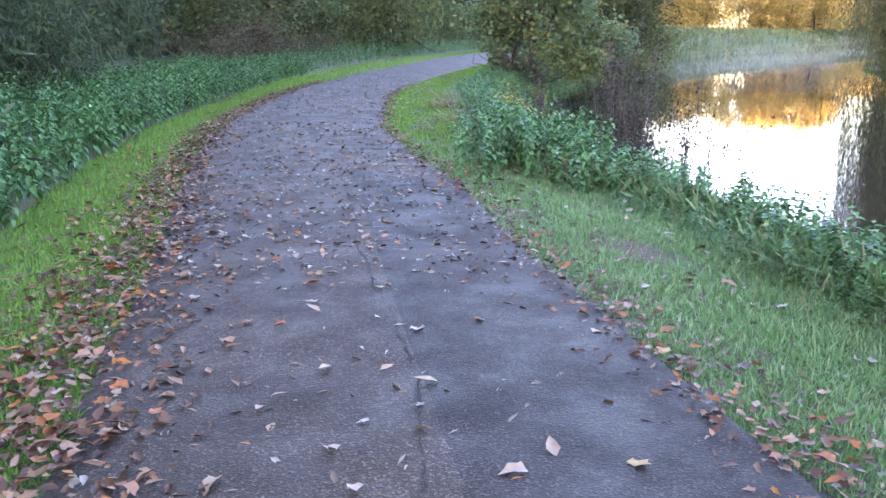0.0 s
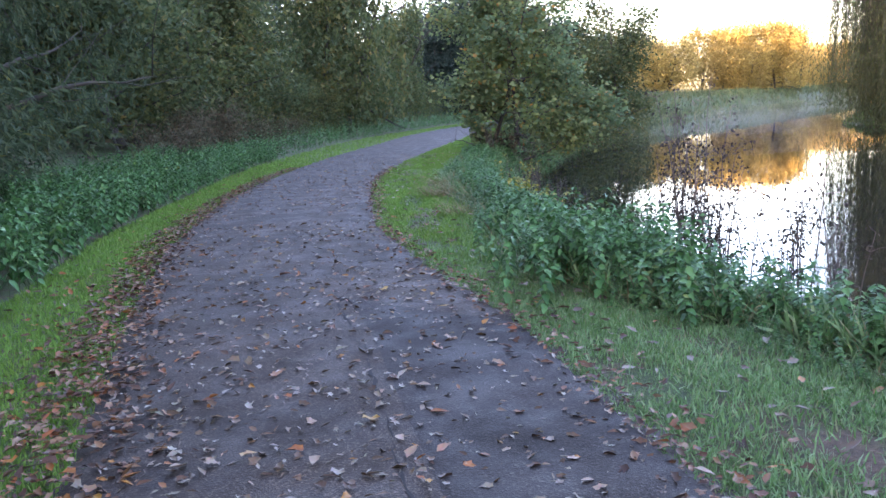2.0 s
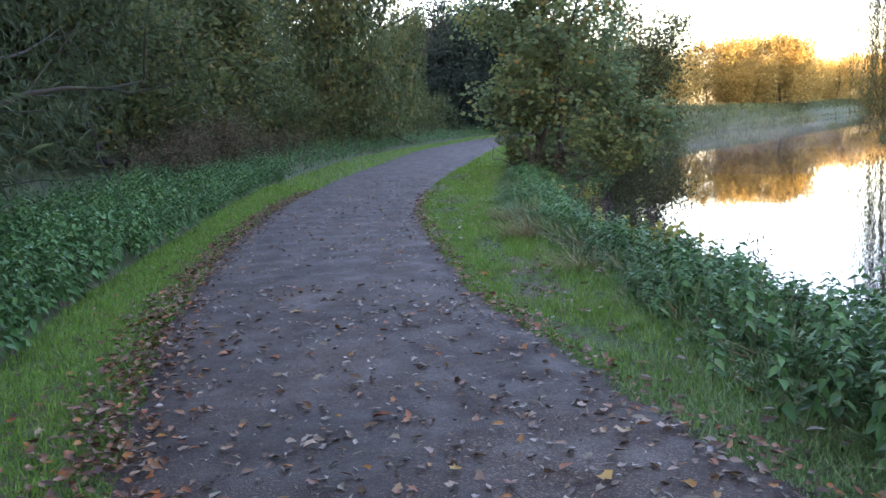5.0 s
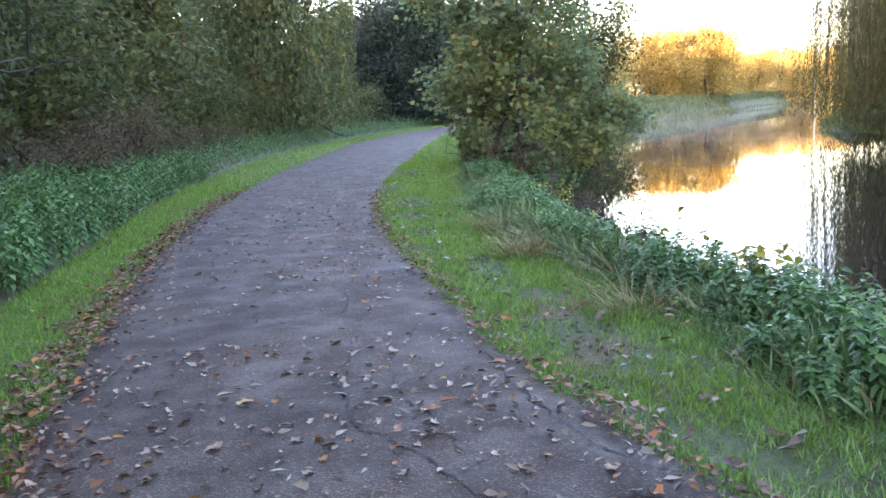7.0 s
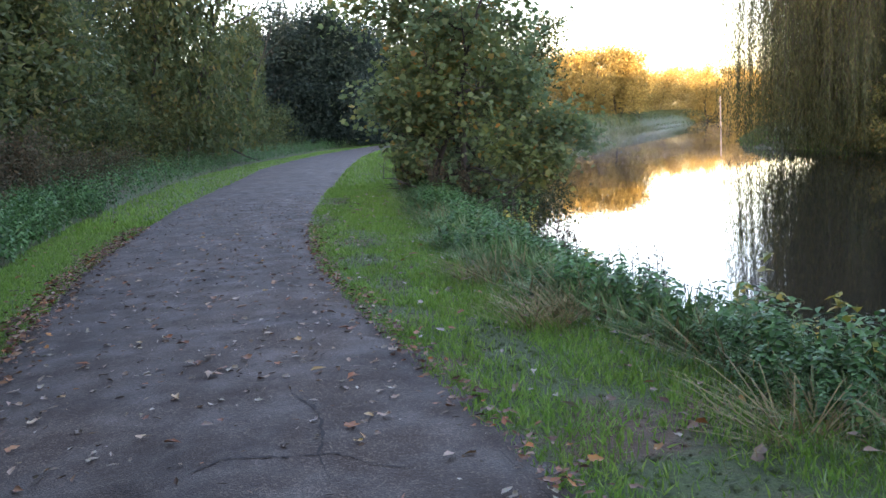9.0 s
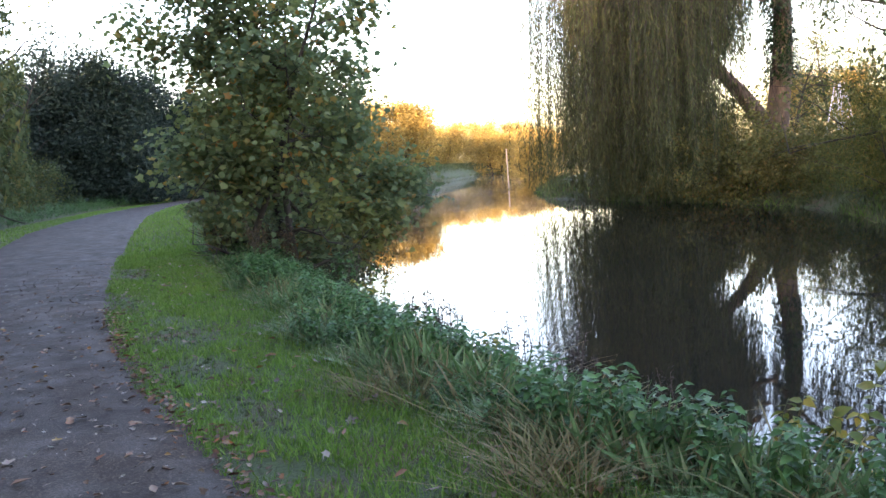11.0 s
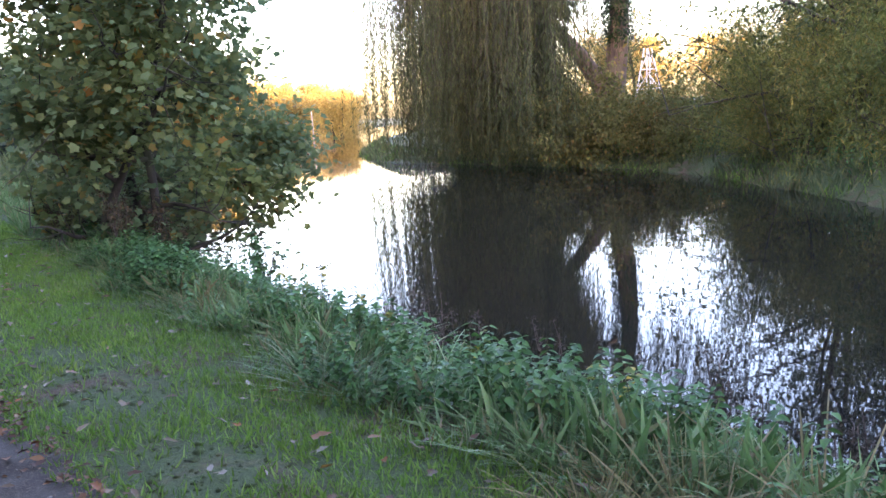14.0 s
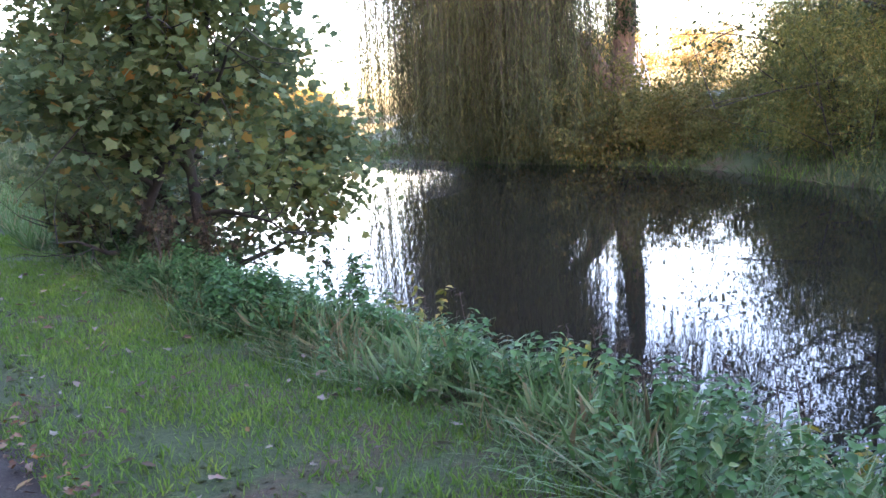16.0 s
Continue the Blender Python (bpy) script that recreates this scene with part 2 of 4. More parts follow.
LITTER_ONE = leaf_material("single_fallen_leaf", [(0.0, (0.13, 0.055, 0.03)), (0.25, (0.21, 0.075, 0.025)), (0.5, (0.22, 0.155, 0.105)), (0.85, (0.28, 0.215, 0.16)), (1.0, (0.30, 0.18, 0.04))], 0.55, 0.1, 9.0, (0.8, 0.75, 0.7), True)
BARK = bark_material("grey_brown_bark", (0.018, 0.015, 0.012), (0.055, 0.044, 0.034))
BARK_RED = bark_material("furrowed_willow_bark", (0.055, 0.042, 0.033), (0.17, 0.122, 0.094), 9)
PALE = plain_material("weathered_pale_wood", (0.36, 0.29, 0.21), 0.8)
STEEL = plain_material("galvanised_steel", (0.48, 0.49, 0.50), 0.5)

# ---- mesh helpers ----
RNG = np.random.default_rng(7)


def np_mesh(name, verts, tris, mat):
    me = bpy.data.meshes.new(name)
    verts, tris = np.asarray(verts, np.float32), np.asarray(tris, np.int32)
    me.vertices.add(len(verts))
    me.vertices.foreach_set("co", verts.ravel())
    me.loops.add(tris.size)
    me.loops.foreach_set("vertex_index", tris.ravel())
    me.polygons.add(len(tris))
    me.polygons.foreach_set("loop_start", np.arange(0, tris.size, 3, dtype=np.int32))
    me.update(calc_edges=True)
    me.materials.append(mat)
    return me


def part_np(name, verts, tris, mat, parent=None, label=""):
    ob = new(name, np_mesh(name, verts, tris, mat))
    if parent is not None:
        ob.parent = parent
    return tagged(ob, label)


def thing(name, at, label, category, group="", kind="", rz=0.0):
    ob = new(name)
    ob.matrix_basis = pose(*at, 0, 0, rz)
    return tagged(ob, label, category, group, kind)


def join(pieces):
    vs, fs, n = [], [], 0
    for v, f in pieces:
        vs.append(v)
        fs.append(np.asarray(f) + n)
        n += len(v)
    return np.concatenate(vs), np.concatenate(fs)


def frames_of(d, roll):
    """Rotation matrices (N,3,3) whose y axis runs along d, rolled about it."""
    d = d / np.linalg.norm(d, axis=1, keepdims=True)
    up = np.where(np.abs(d[:, 2:3]) > 0.95, [[1.0, 0, 0]], [[0, 0, 1.0]])
    x = np.cross(d, up)
    x /= np.linalg.norm(x, axis=1, keepdims=True)
    z = np.cross(x, d)
    c, s = np.cos(roll)[:, None], np.sin(roll)[:, None]
    return np.stack([x * c + z * s, d, z * c - x * s], axis=2)


def scatter(template, pos, rot, size):
    tv, tf = template
    size = np.asarray(size, float)
    size = size.reshape(len(pos), 1, -1)
    v = np.einsum("nij,nkj->nki", rot, tv[None] * size) + pos[:, None]
    f = tf[None] + (np.arange(len(pos)) * len(tv))[:, None, None]
    return v.reshape(-1, 3), f.reshape(-1, 3)


def ball_dirs(rng, n, up=0.0):
    d = rng.normal(size=(n, 3))
    d[:, 2] += up
    return d / np.linalg.norm(d, axis=1, keepdims=True)


# leaf templates lie along +y, one unit long
LEAF = (np.array([(0, 0, 0), (-0.28, 0.4, 0.06), (0, 1, -0.05), (0.28, 0.4, 0.06)]), np.array([(0, 2, 1), (0, 3, 2)]))
SLIM = (np.array([(0, 0, 0), (-0.09, 0.45, 0.02), (0, 1, -0.1), (0.09, 0.45, 0.02)]), np.array([(0, 2, 1), (0, 3, 2)]))
OVAL = (np.array([(0, 0, 0), (-0.30, 0.28, 0.07), (-0.22, 0.62, 0.03), (0, 1, -0.16), (0.22, 0.62, 0.03), (0.30, 0.28, 0.07), (0, 0.45, 0.0)]),
        np.array([(0, 6, 1), (1, 6, 2), (2, 6, 3), (3, 6, 4), (4, 6, 5), (5, 6, 0)]))
TRI = (np.array([(-0.05, 0, 0), (-0.30, 0.9, 0.08), (0.34, 0.75, -0.05)]), np.array([(0, 2, 1)]))
BLADE = (np.array([(-0.03, 0, 0), (0.03, 0, 0), (0.026, 0.5, 0.05), (0, 1, 0.28)]), np.array([(0, 1, 2), (0, 2, 3)]))


def palmate():
    """A five-lobed leaf."""
    tips = [(-0.42, 0.02), (-0.56, 0.50), (0.0, 1.0), (0.56, 0.50), (0.42, 0.02)]
    rim = [(0.0, 0.0)]
    for i, (x, y) in enumerate(tips):
        rim.append((x, y))
        if i < 4:
            mx, my = (x + tips[i + 1][0]) / 2, (y + tips[i + 1][1]) / 2
            rim.append((mx * 0.8, 0.36 + (my - 0.36) * 0.68))
    v = [(0, 0.34, 0.0)] + [(x, y, 0.10 * abs(x) - 0.08 * y * y) for x, y in rim]
    n = len(rim)
    return np.array(v), np.array([(0, 1 + (i + 1) % n, 1 + i) for i in range(n)])


PALM = palmate()


def arching(segments=4):
    """A long grass blade that arches over."""
    t = np.linspace(0, 1, segments + 1)
    y, z = np.sin(t * 1.9) / 1.9 * 1.6, t * 0.9 - 0.62 * t ** 2.6
    v = []
    for i in range(segments):
        w = 0.007 * (1 - t[i] ** 2 * 0.8)
        v += [(-w, y[i], z[i]), (w, y[i], z[i])]
    v.append((0, y[-1], z[-1]))
    f = []
    for i in range(segments - 1):
        f += [(2 * i, 2 * i + 1, 2 * i + 3), (2 * i, 2 * i + 3, 2 * i + 2)]
    return np.array(v), np.array(f + [(2 * segments - 2, 2 * segments - 1, 2 * segments)])


ARCH = arching()


def tube(pts, r0, r1, sides=7, wob=0.0, rng=RNG):
    pts = np.asarray(pts, float)
    n = len(pts)
    t = np.gradient(pts, axis=0)
    t /= np.linalg.norm(t, axis=1, keepdims=True) + 1e-9
    fr = frames_of(t, np.zeros(n))
    rad = np.linspace(r0, r1, n)
    a = np.linspace(0, 2 * np.pi, sides, endpoint=False)
    ring = np.stack([np.cos(a), np.zeros(sides), np.sin(a)], 1)
    v = np.einsum("nij,kj->nki", fr, ring) * (rad[:, None, None] * (1 + wob * rng.normal(size=(n, sides, 1)))) + pts[:, None]
    f = []
    for i in range(n - 1):
        for k in range(sides):
            p, q = i * sides + k, i * sides + (k + 1) % sides
            f += [(p, q, q + sides), (p, q + sides, p + sides)]
    tip = n * sides
    f += [(tip - sides + k, tip - sides + (k + 1) % sides, tip) for k in range(sides)]
    return np.concatenate([v.reshape(-1, 3), pts[-1:]]), np.array(f)


def wander(rng, start, d, length, n=6, wob=0.12, lift=0.0):
    p, out = np.array(start, float), [np.array(start, float)]
    d = np.array(d, float)
    for _ in range(n):
        d = d + rng.normal(size=3) * wob + np.array((0, 0, lift))
        d /= np.linalg.norm(d)
        p = p + d * length / n
        out.append(p.copy())
    return np.array(out)


def grow(rng, height, spread, bole=0.25, limbs=9, subs=6, r=0.12, leaves=9000, leaf=LEAF, size=0.09, sigma=0.22, lift=0.04, droop=-0.2, stems=1, low=0.1, twigs=True, flat=1.0, foot=1.0, reach=()):
    """A tree or bush as (trunk pieces, list of limb pieces, crown)."""
    trunks, arms, spots, ways = [], [], [], []
    for s in range(stems):
        off = np.array((0, 0, 0)) if stems == 1 else np.append(rng.normal(size=2) * spread * 0.22, 0)
        lean = rng.normal(size=3) * (0.06 if stems == 1 else 0.28)
        pts = wander(rng, off, (lean[0], lean[1], 1), height * (0.88 if stems == 1 else rng.uniform(0.55, 0.9)), 8, 0.06, 0.03)
        trunks.append(tube(pts, r / stems ** 0.4, r * 0.15, 8, 0.05, rng))
        for i in range(max(2, limbs // stems)):
            k = bole + (1 - bole) * (i + rng.uniform(0, 0.8)) / max(2, limbs // stems)
            at = pts[min(len(pts) - 1, int(k * (len(pts) - 1)))]
            a = i * 2.4 + rng.uniform(-0.5, 0.5) + s
            out = spread * (1.0 - 0.75 * max(0.0, k - 0.35)) * rng.uniform(0.6, 1.05)
            arm = wander(rng, at, (math.cos(a), math.sin(a), rng.uniform(0.15, 0.75) - (0.45 if k < 0.3 else 0)), out, 6, 0.14, lift)
            pieces = [tube(arm, r * 0.38 * (1.1 - k * 0.6), r * 0.05, 5, 0, rng)]
            for j in range(subs):
                q = arm[rng.integers(1, len(arm))]
                tw = wander(rng, q, ball_dirs(rng, 1, 0.15)[0] + 0.6 * np.array((math.cos(a), math.sin(a), 0)), out * rng.uniform(0.25, 0.6), 4, 0.2, lift * 0.5)
                if twigs:
                    pieces.append(tube(tw, r * 0.09, r * 0.02, 3, 0, rng))
                spots += [tw[-1], tw[-2], tw[-3]]
                ways += [tw[-1] - tw[-2]] * 3
            spots += [arm[-1], arm[-2]]
            ways += [arm[-1] - arm[-2]] * 2
            arms.append(join(pieces))
    for start, tip in reach:
        arm = np.linspace(start, tip, 7) + np.sin(np.linspace(0, np.pi, 7))[:, None] * np.array((0, 0, 0.25)) + rng.normal(size=(7, 3)) * 0.05
        pieces = [tube(arm, r * 0.3, r * 0.05, 5, 0, rng)]
        for j in range(14):
            q = arm[rng.integers(2, 7)]
            tw = wander(rng, q, rng.normal(size=3) * (1, 1, 0.3) + 0.8 * (arm[-1] - arm[0]) / np.linalg.norm(arm[-1] - arm[0]), rng.uniform(0.3, 0.8), 4, 0.2, -0.02)
            pieces.append(tube(tw, r * 0.07, r * 0.02, 3, 0, rng))
            spots += [tw[-1], tw[-2], tw[-3]]
            ways += [tw[-1] - tw[-2]] * 3
        arms.append(join(pieces))
    own = np.arange(len(spots)) >= len(spots) - 42 * len(reach)
    spots, ways = np.array(spots), np.array(ways)
    heavy = rng.gamma(1.6, size=len(spots)) * np.where(own, 1.5, 1.0)
    pick = rng.choice(len(spots), leaves, p=heavy / heavy.sum())
    pos = spots[pick] + rng.normal(size=(leaves, 3)) * sigma * np.array((1, 1, 0.75)) * rng.uniform(0.5, 1.3, size=(leaves, 1))
    keep = (pos[:, 2] > low) & (np.hypot(pos[:, 0], pos[:, 1]) < spread * (1.12 if stems < 4 else 1.3))
    keep &= np.hypot(pos[:, 0], pos[:, 1]) < spread * (foot + (1.3 - foot) * np.clip(pos[:, 2] / (0.3 * height), 0, 1)) if foot < 1 else True
    keep |= own[pick]
    pos = pos[keep]
    d = ball_dirs(rng, len(pos), droop * 2) * (1, 1, flat) + ways[pick][keep] * 0.5 / (np.linalg.norm(ways[pick][keep], axis=1, keepdims=True) + 1e-6)
    rot = frames_of(d, rng.normal(size=len(pos)) * 0.7)
    return trunks, arms, scatter(leaf, pos, rot, size * rng.uniform(0.6, 1.25, size=len(pos)))


def plant_tree(name, at, label, category, bark, leafmat, grown, group="", rz=0.0):
    trunks, arms, crown = grown
    ob = thing(name, at, label, category, group, rz=rz)
    for t in trunks:
        part_np("trunk", *t, bark, ob)
    for a in arms:
        part_np("limb", *a, bark, ob)
    part_np("crown", *crown, leafmat, ob)
    return ob


# ---- plan: x of each line as a function of y, the way the walk goes ----
def line(*pairs):
    ys, xs = np.array([p[0] for p in pairs], float), np.array([p[1] for p in pairs], float)
    return lambda y: np.interp(y, ys, xs)


PATH_L = line((-40, 0.6), (-10, -0.9), (0, -1.25), (2.7, -1.42), (5.3, -1.95), (8.3, -2.65), (10, -3.02), (13.2, -3.62), (17.9, -4.06), (22.7, -4.16), (26.5, -4.0), (33, -3.5), (38, -2.9), (47, -1.7), (56, -0.6), (67, 1.8), (78, 4.6), (95, 10.5), (108, 15.8), (130, 32), (200, 90))
PATH_R = line((-40, 3.4), (-10, 1.7), (0, 1.45), (2.5, 1.32), (4.3, 0.95), (5.8, 0.62), (8.5, 0.27), (10.6, -0.28), (14, -0.9), (17.5, -1.12), (21, -1.25), (23, -1.15), (25.5, -0.95), (28.3, -0.6), (33, 0.1), (44, 2.0), (48, 2.7), (64, 5.8), (78, 9.2), (92, 13.4), (104, 19.0), (112, 24.5), (130, 40), (200, 98))
VERGE_L = line((-40, -1.2), (0, -2.7), (6, -3.3), (10, -4.2), (14.7, -4.85), (21, -5.15), (25, -5.4), (30, -5.4), (35, -5.1), (47, -4.2), (62, -1.6), (90, 6.0), (110, 14.2), (130, 29), (200, 86))
VERGE_R = line((-40, 4.6), (0, 2.3), (4.2, 1.95), (6.2, 1.62), (7.6, 1.3), (8.4, 0.85), (9.4, 0.45), (10.8, 0.22), (12, 0.15), (13.2, 0.22), (14.6, 0.25), (16.6, 0.0), (19, -0.1), (22, 0.05), (24, 0.5), (26.5, 0.66), (28, 1.0), (31.8, 1.6), (34, 2.0), (45, 4.4), (51, 5.6), (70, 9), (87, 16), (110, 28), (200, 101))
WATER_L = line((-60, 6.5), (0, 4.2), (6, 3.2), (11, 2.4), (17, 1.7), (22, 2.1), (28, 3.1), (33, 4.3), (40, 6.8), (44, 8.6), (55, 12.5), (66, 16.5), (80, 23.5), (95, 32), (114, 48), (147, 73), (184, 104), (260, 180), (600, 520))
WATER_R = line((-60, 17), (0, 13), (10, 12), (18, 12.5), (22.8, 14), (26, 17), (31, 20.8), (35, 23.2), (39, 23.8), (46, 25.3), (54, 26.5), (66, 34), (80, 46), (95, 60), (114, 80), (147, 110), (184, 146), (260, 228), (600, 580))
WATER_Z = -0.7
MUD_PATCHES = ((-0.55, 23.1, 0.45, 0.9), (-0.75, 21.3, 0.35, 0.5), (-0.6, 26.6, 0.3, 1.3), (-0.35, 14.2, 0.28, 1.1), (-0.5, 16.7, 0.22, 0.8), (0.1, 30.5, 0.3, 1.6), (-0.75, 19.6, 0.2, 0.7))


def smooth(a, b, v):
    t = np.clip((v - a) / (b - a), 0, 1)
    return t * t * (3 - 2 * t)


def wave(x, y):
    return 0.5 * np.sin(x * 1.7 + 1.3 * np.sin(y * 0.9)) * np.cos(y * 1.3 + np.sin(x * 0.8)) + 0.5 * np.sin(x * 4.1 + y * 2.3)


def land(x, y):
    """Height of the ground."""
    x, y = np.asarray(x, float), np.asarray(y, float)
    pl, pr, vl, vr, wl, wr = PATH_L(y), PATH_R(y), VERGE_L(y), VERGE_R(y), WATER_L(y), WATER_R(y)
    z = np.full(np.broadcast(x, y).shape, 0.0)
    z = z + 0.015 * wave(x * 0.7, y * 0.7)
    on = smooth(pl - 0.5, pl - 0.1, x) * (1 - smooth(pr + 0.1, pr + 0.5, x))
    z = z * (1 - on) - 0.03 * on
    z = z + smooth(0, 9, vl - x) * 0.9 + smooth(8, 40, vl - x) * 1.0
    left_bank = smooth(0.35, 1.05, (x - vr) / np.maximum(wl - vr, 0.8))
    z = z - left_bank * 0.74 - smooth(0, 3, x - wl) * 0.8
    z = z + smooth(1.0, 4.5, wl - x) * smooth(1.0, 4.0, x - vr) * smooth(52, 85, y) * 1.7
    z = z + smooth(-3.0, 0.0, x - wr) * 0.85 + smooth(0, 1.2, x - wr) * 0.55 + smooth(1, 12, x - wr) * 1.9
    return z


def surface_grid(name, xs, ys, height, mat):
    X, Y = np.meshgrid(xs, ys)
    V = np.stack([X, Y, height(X, Y)], 2).reshape(-1, 3)
    nx, ny = len(xs), len(ys)
    i = (np.arange(ny - 1)[:, None] * nx + np.arange(nx - 1)[None]).ravel()
    F = np.concatenate([np.stack([i, i + 1, i + nx + 1], 1), np.stack([i, i + nx + 1, i + nx], 1)])
    me = np_mesh(name, V, F, mat)
    me.polygons.foreach_set("use_smooth", [True] * len(me.polygons))
    return new(name, me)


xs = np.concatenate([[-2500, -800, -300, -120, -70, -50], np.arange(-40, -10, 2.0), np.arange(-10, 8, 0.25), np.arange(8, 60, 1.0), np.arange(60, 240, 4.0), [260, 320, 450, 800, 2500]])
ys = np.concatenate([[-2500, -800, -300, -120, -60], np.arange(-40, -4, 3.0), np.arange(-4, 40, 0.4), np.arange(40, 130, 1.5), np.arange(130, 260, 5.0), [280, 340, 420, 600, 1000, 2500]])
tagged(surface_grid("ground", xs, ys, land, SOIL), "earth and moss of the river banks", "ground", kind="structure")

# path: worn asphalt with frayed edges
yy = np.concatenate([np.arange(-40, -2, 1.0), np.arange(-2, 45, 0.12), np.arange(45, 200, 1.0)])
cols = 14
fray = np.random.default_rng(3).normal(size=(2, len(yy)))
pl = PATH_L(yy) + 0.06 * np.sin(yy * 5.1) * np.cos(yy * 2.3) + 0.035 * fray[0]
pr = PATH_R(yy) + 0.06 * np.sin(yy * 4.3 + 1) * np.cos(yy * 3.1) + 0.035 * fray[1]
k = np.linspace(0, 1, cols)
X = pl[:, None] * (1 - k) + pr[:, None] * k
Z = 0.012 + 0.03 * np.sin(np.pi * k)[None] * np.ones_like(X) - 0.035 * ((k == 0) | (k == 1))[None]
V = np.stack([X, yy[:, None] * np.ones_like(X), Z], 2).reshape(-1, 3)
i = (np.arange(len(yy) - 1)[:, None] * cols + np.arange(cols - 1)[None]).ravel()
F = np.concatenate([np.stack([i, i + 1, i + cols + 1], 1), np.stack([i, i + cols + 1, i + cols], 1)])
path = new("path", np_mesh("path", V, F, ASPHALT))
tagged(path, "worn damp grey asphalt footpath strewn with leaves", "path", kind="structure")


def path_z(x, y):
    k = np.clip((x - PATH_L(y)) / (PATH_R(y) - PATH_L(y)), 0, 1)
    return 0.012 + 0.03 * np.sin(np.pi * k)


# newer strip of asphalt along one side
SEAM = line((-40, 0.2), (0, 0.02), (2.5, -0.03), (4.5, -0.36), (6.6, -0.68), (9.5, -1.1))
yy = np.arange(-8, 9.3, 0.12)
k = np.linspace(0, 1, 8)
X = SEAM(yy)[:, None] * (1 - k) + (np.interp(yy, [-8, 8.2, 9.3], [0, 0, 1]) * (SEAM(yy) - PATH_R(yy)) + PATH_R(yy) - 0.12)[:, None] * k
V = np.stack([X, yy[:, None] * np.ones_like(X), path_z(X, yy[:, None]) + 0.010], 2)
V[:, 0, 2] -= 0.02
i = (np.arange(len(yy) - 1)[:, None] * 8 + np.arange(7)[None]).ravel()
F = np.concatenate([np.stack([i, i + 1, i + 9], 1), np.stack([i, i + 9, i + 8], 1)])
strip = new("path_strip", np_mesh("path_strip", V.reshape(-1, 3), F, ASPHALT_NEW))
tagged(strip, "smoother darker strip of asphalt along the path", "path", kind="structure")


def crack(pts, width, seed):
    """A ragged crack filled with dirt, following the path's surface."""
    q = np.random.default_rng(seed)
    pts = np.array(pts, float)
    run = np.linspace(0, len(pts) - 1, 16 * (len(pts) - 1))
    x, y = np.interp(run, range(len(pts)), pts[:, 0]), np.interp(run, range(len(pts)), pts[:, 1])
    x, y = x + np.cumsum(q.normal(size=len(x))) * 0.010, y + np.cumsum(q.normal(size=len(x))) * 0.010
    d = np.stack([-np.gradient(y), np.gradient(x)], 1)
    d /= np.linalg.norm(d, axis=1, keepdims=True) + 1e-9
    w = (width * q.uniform(0.1, 1, len(x)) ** 1.5 * np.sin(np.linspace(0.15, 3.0, len(x))))[:, None]
    a, b = np.stack([x, y], 1) + d * w, np.stack([x, y], 1) - d * w
    v = np.concatenate([np.c_[a, path_z(a[:, 0], a[:, 1]) + 0.005], np.c_[b, path_z(b[:, 0], b[:, 1]) + 0.005]])
    n = len(x)
    f = [t for j in range(n - 1) for t in ((j, j + 1, n + j + 1), (j, n + j + 1, n + j))]
    ob = part_np("crack", v, f, CRACK)
    return tagged(ob, "ragged crack in the worn asphalt path", "crack", kind="structure")


for j, run in enumerate((((-1.98, 14.74), (-1.89, 13.86), (-1.93, 13.42), (-1.86, 12.69), (-1.72, 12.5), (-1.5, 12.0), (-1.35, 11.5)),
                          ((-1.7, 13.9), (-1.66, 13.05), (-1.56, 12.84), (-1.45, 12.2)),
                          ((-1.12, 14.96), (-1.06, 13.26), (-0.99, 12.76), (-0.87, 12.2), (-0.7, 11.6)),
                          ((-2.87, 14.9), (-2.4, 15.3), (-1.9, 15.1), (-1.5, 14.7)),
                          ((-1.4, 11.6), (-1.0, 11.75), (-0.55, 11.7)),
                          ((-2.0, 16.4), (-1.9, 15.6), (-1.98, 14.8)), ((-2.6, 18.6), (-2.2, 18.2), (-1.7, 18.4)))):
    crack(run, 0.015, 50 + j)
for j in range(5):
    crack([(float(SEAM(q)) - 0.012, q) for q in (j * 1.7 + 1.0, j * 1.7 + 1.9, j * 1.7 + 2.75)], 0.014, 80 + j)

# water
tagged(surface_grid("water", np.array([-2.0, 40, 200, 600, 2400]), np.array([-2400.0, -200, 0, 60, 200, 600, 2400]), lambda X, Y: np.full(X.shape, WATER_Z), WATER), "still dark river reflecting the sky", "river", kind="structure")


# ---- plants of the banks ----
def on_strip(rng, n, a, b, y0, y1, pull=1.0):
    """Random places between two lines of the plan; pull over 1 draws them towards the near end."""
    y = y0 + (y1 - y0) * rng.random(n) ** pull
    k = rng.random(n)
    return a(y) * (1 - k) + b(y) * k, y


rng = np.random.default_rng(66)
clod_v, clod_f = np.array([(1, 0, 0), (0, 1, 0), (-1, 0, 0), (0, -1, 0), (0.2, 0.1, 0.7), (0, 0, -0.5)]), np.array([(0, 1, 4), (1, 2, 4), (2, 3, 4), (3, 0, 4), (1, 0, 5), (2, 1, 5), (3, 2, 5), (0, 3, 5)])
cx, cy = [], []
for mx, my, ma, mb in MUD_PATCHES:
    m = int(260 * ma * mb) + 60
    cx.append(mx + rng.normal(size=m) * ma * 0.6)
    cy.append(my + rng.normal(size=m) * mb * 0.6)
cx, cy = np.concatenate(cx), np.concatenate(cy)
size = rng.gamma(2.0, 0.006, (len(cx), 1)) * rng.uniform(0.6, 1.4, (len(cx), 3)) + 0.004
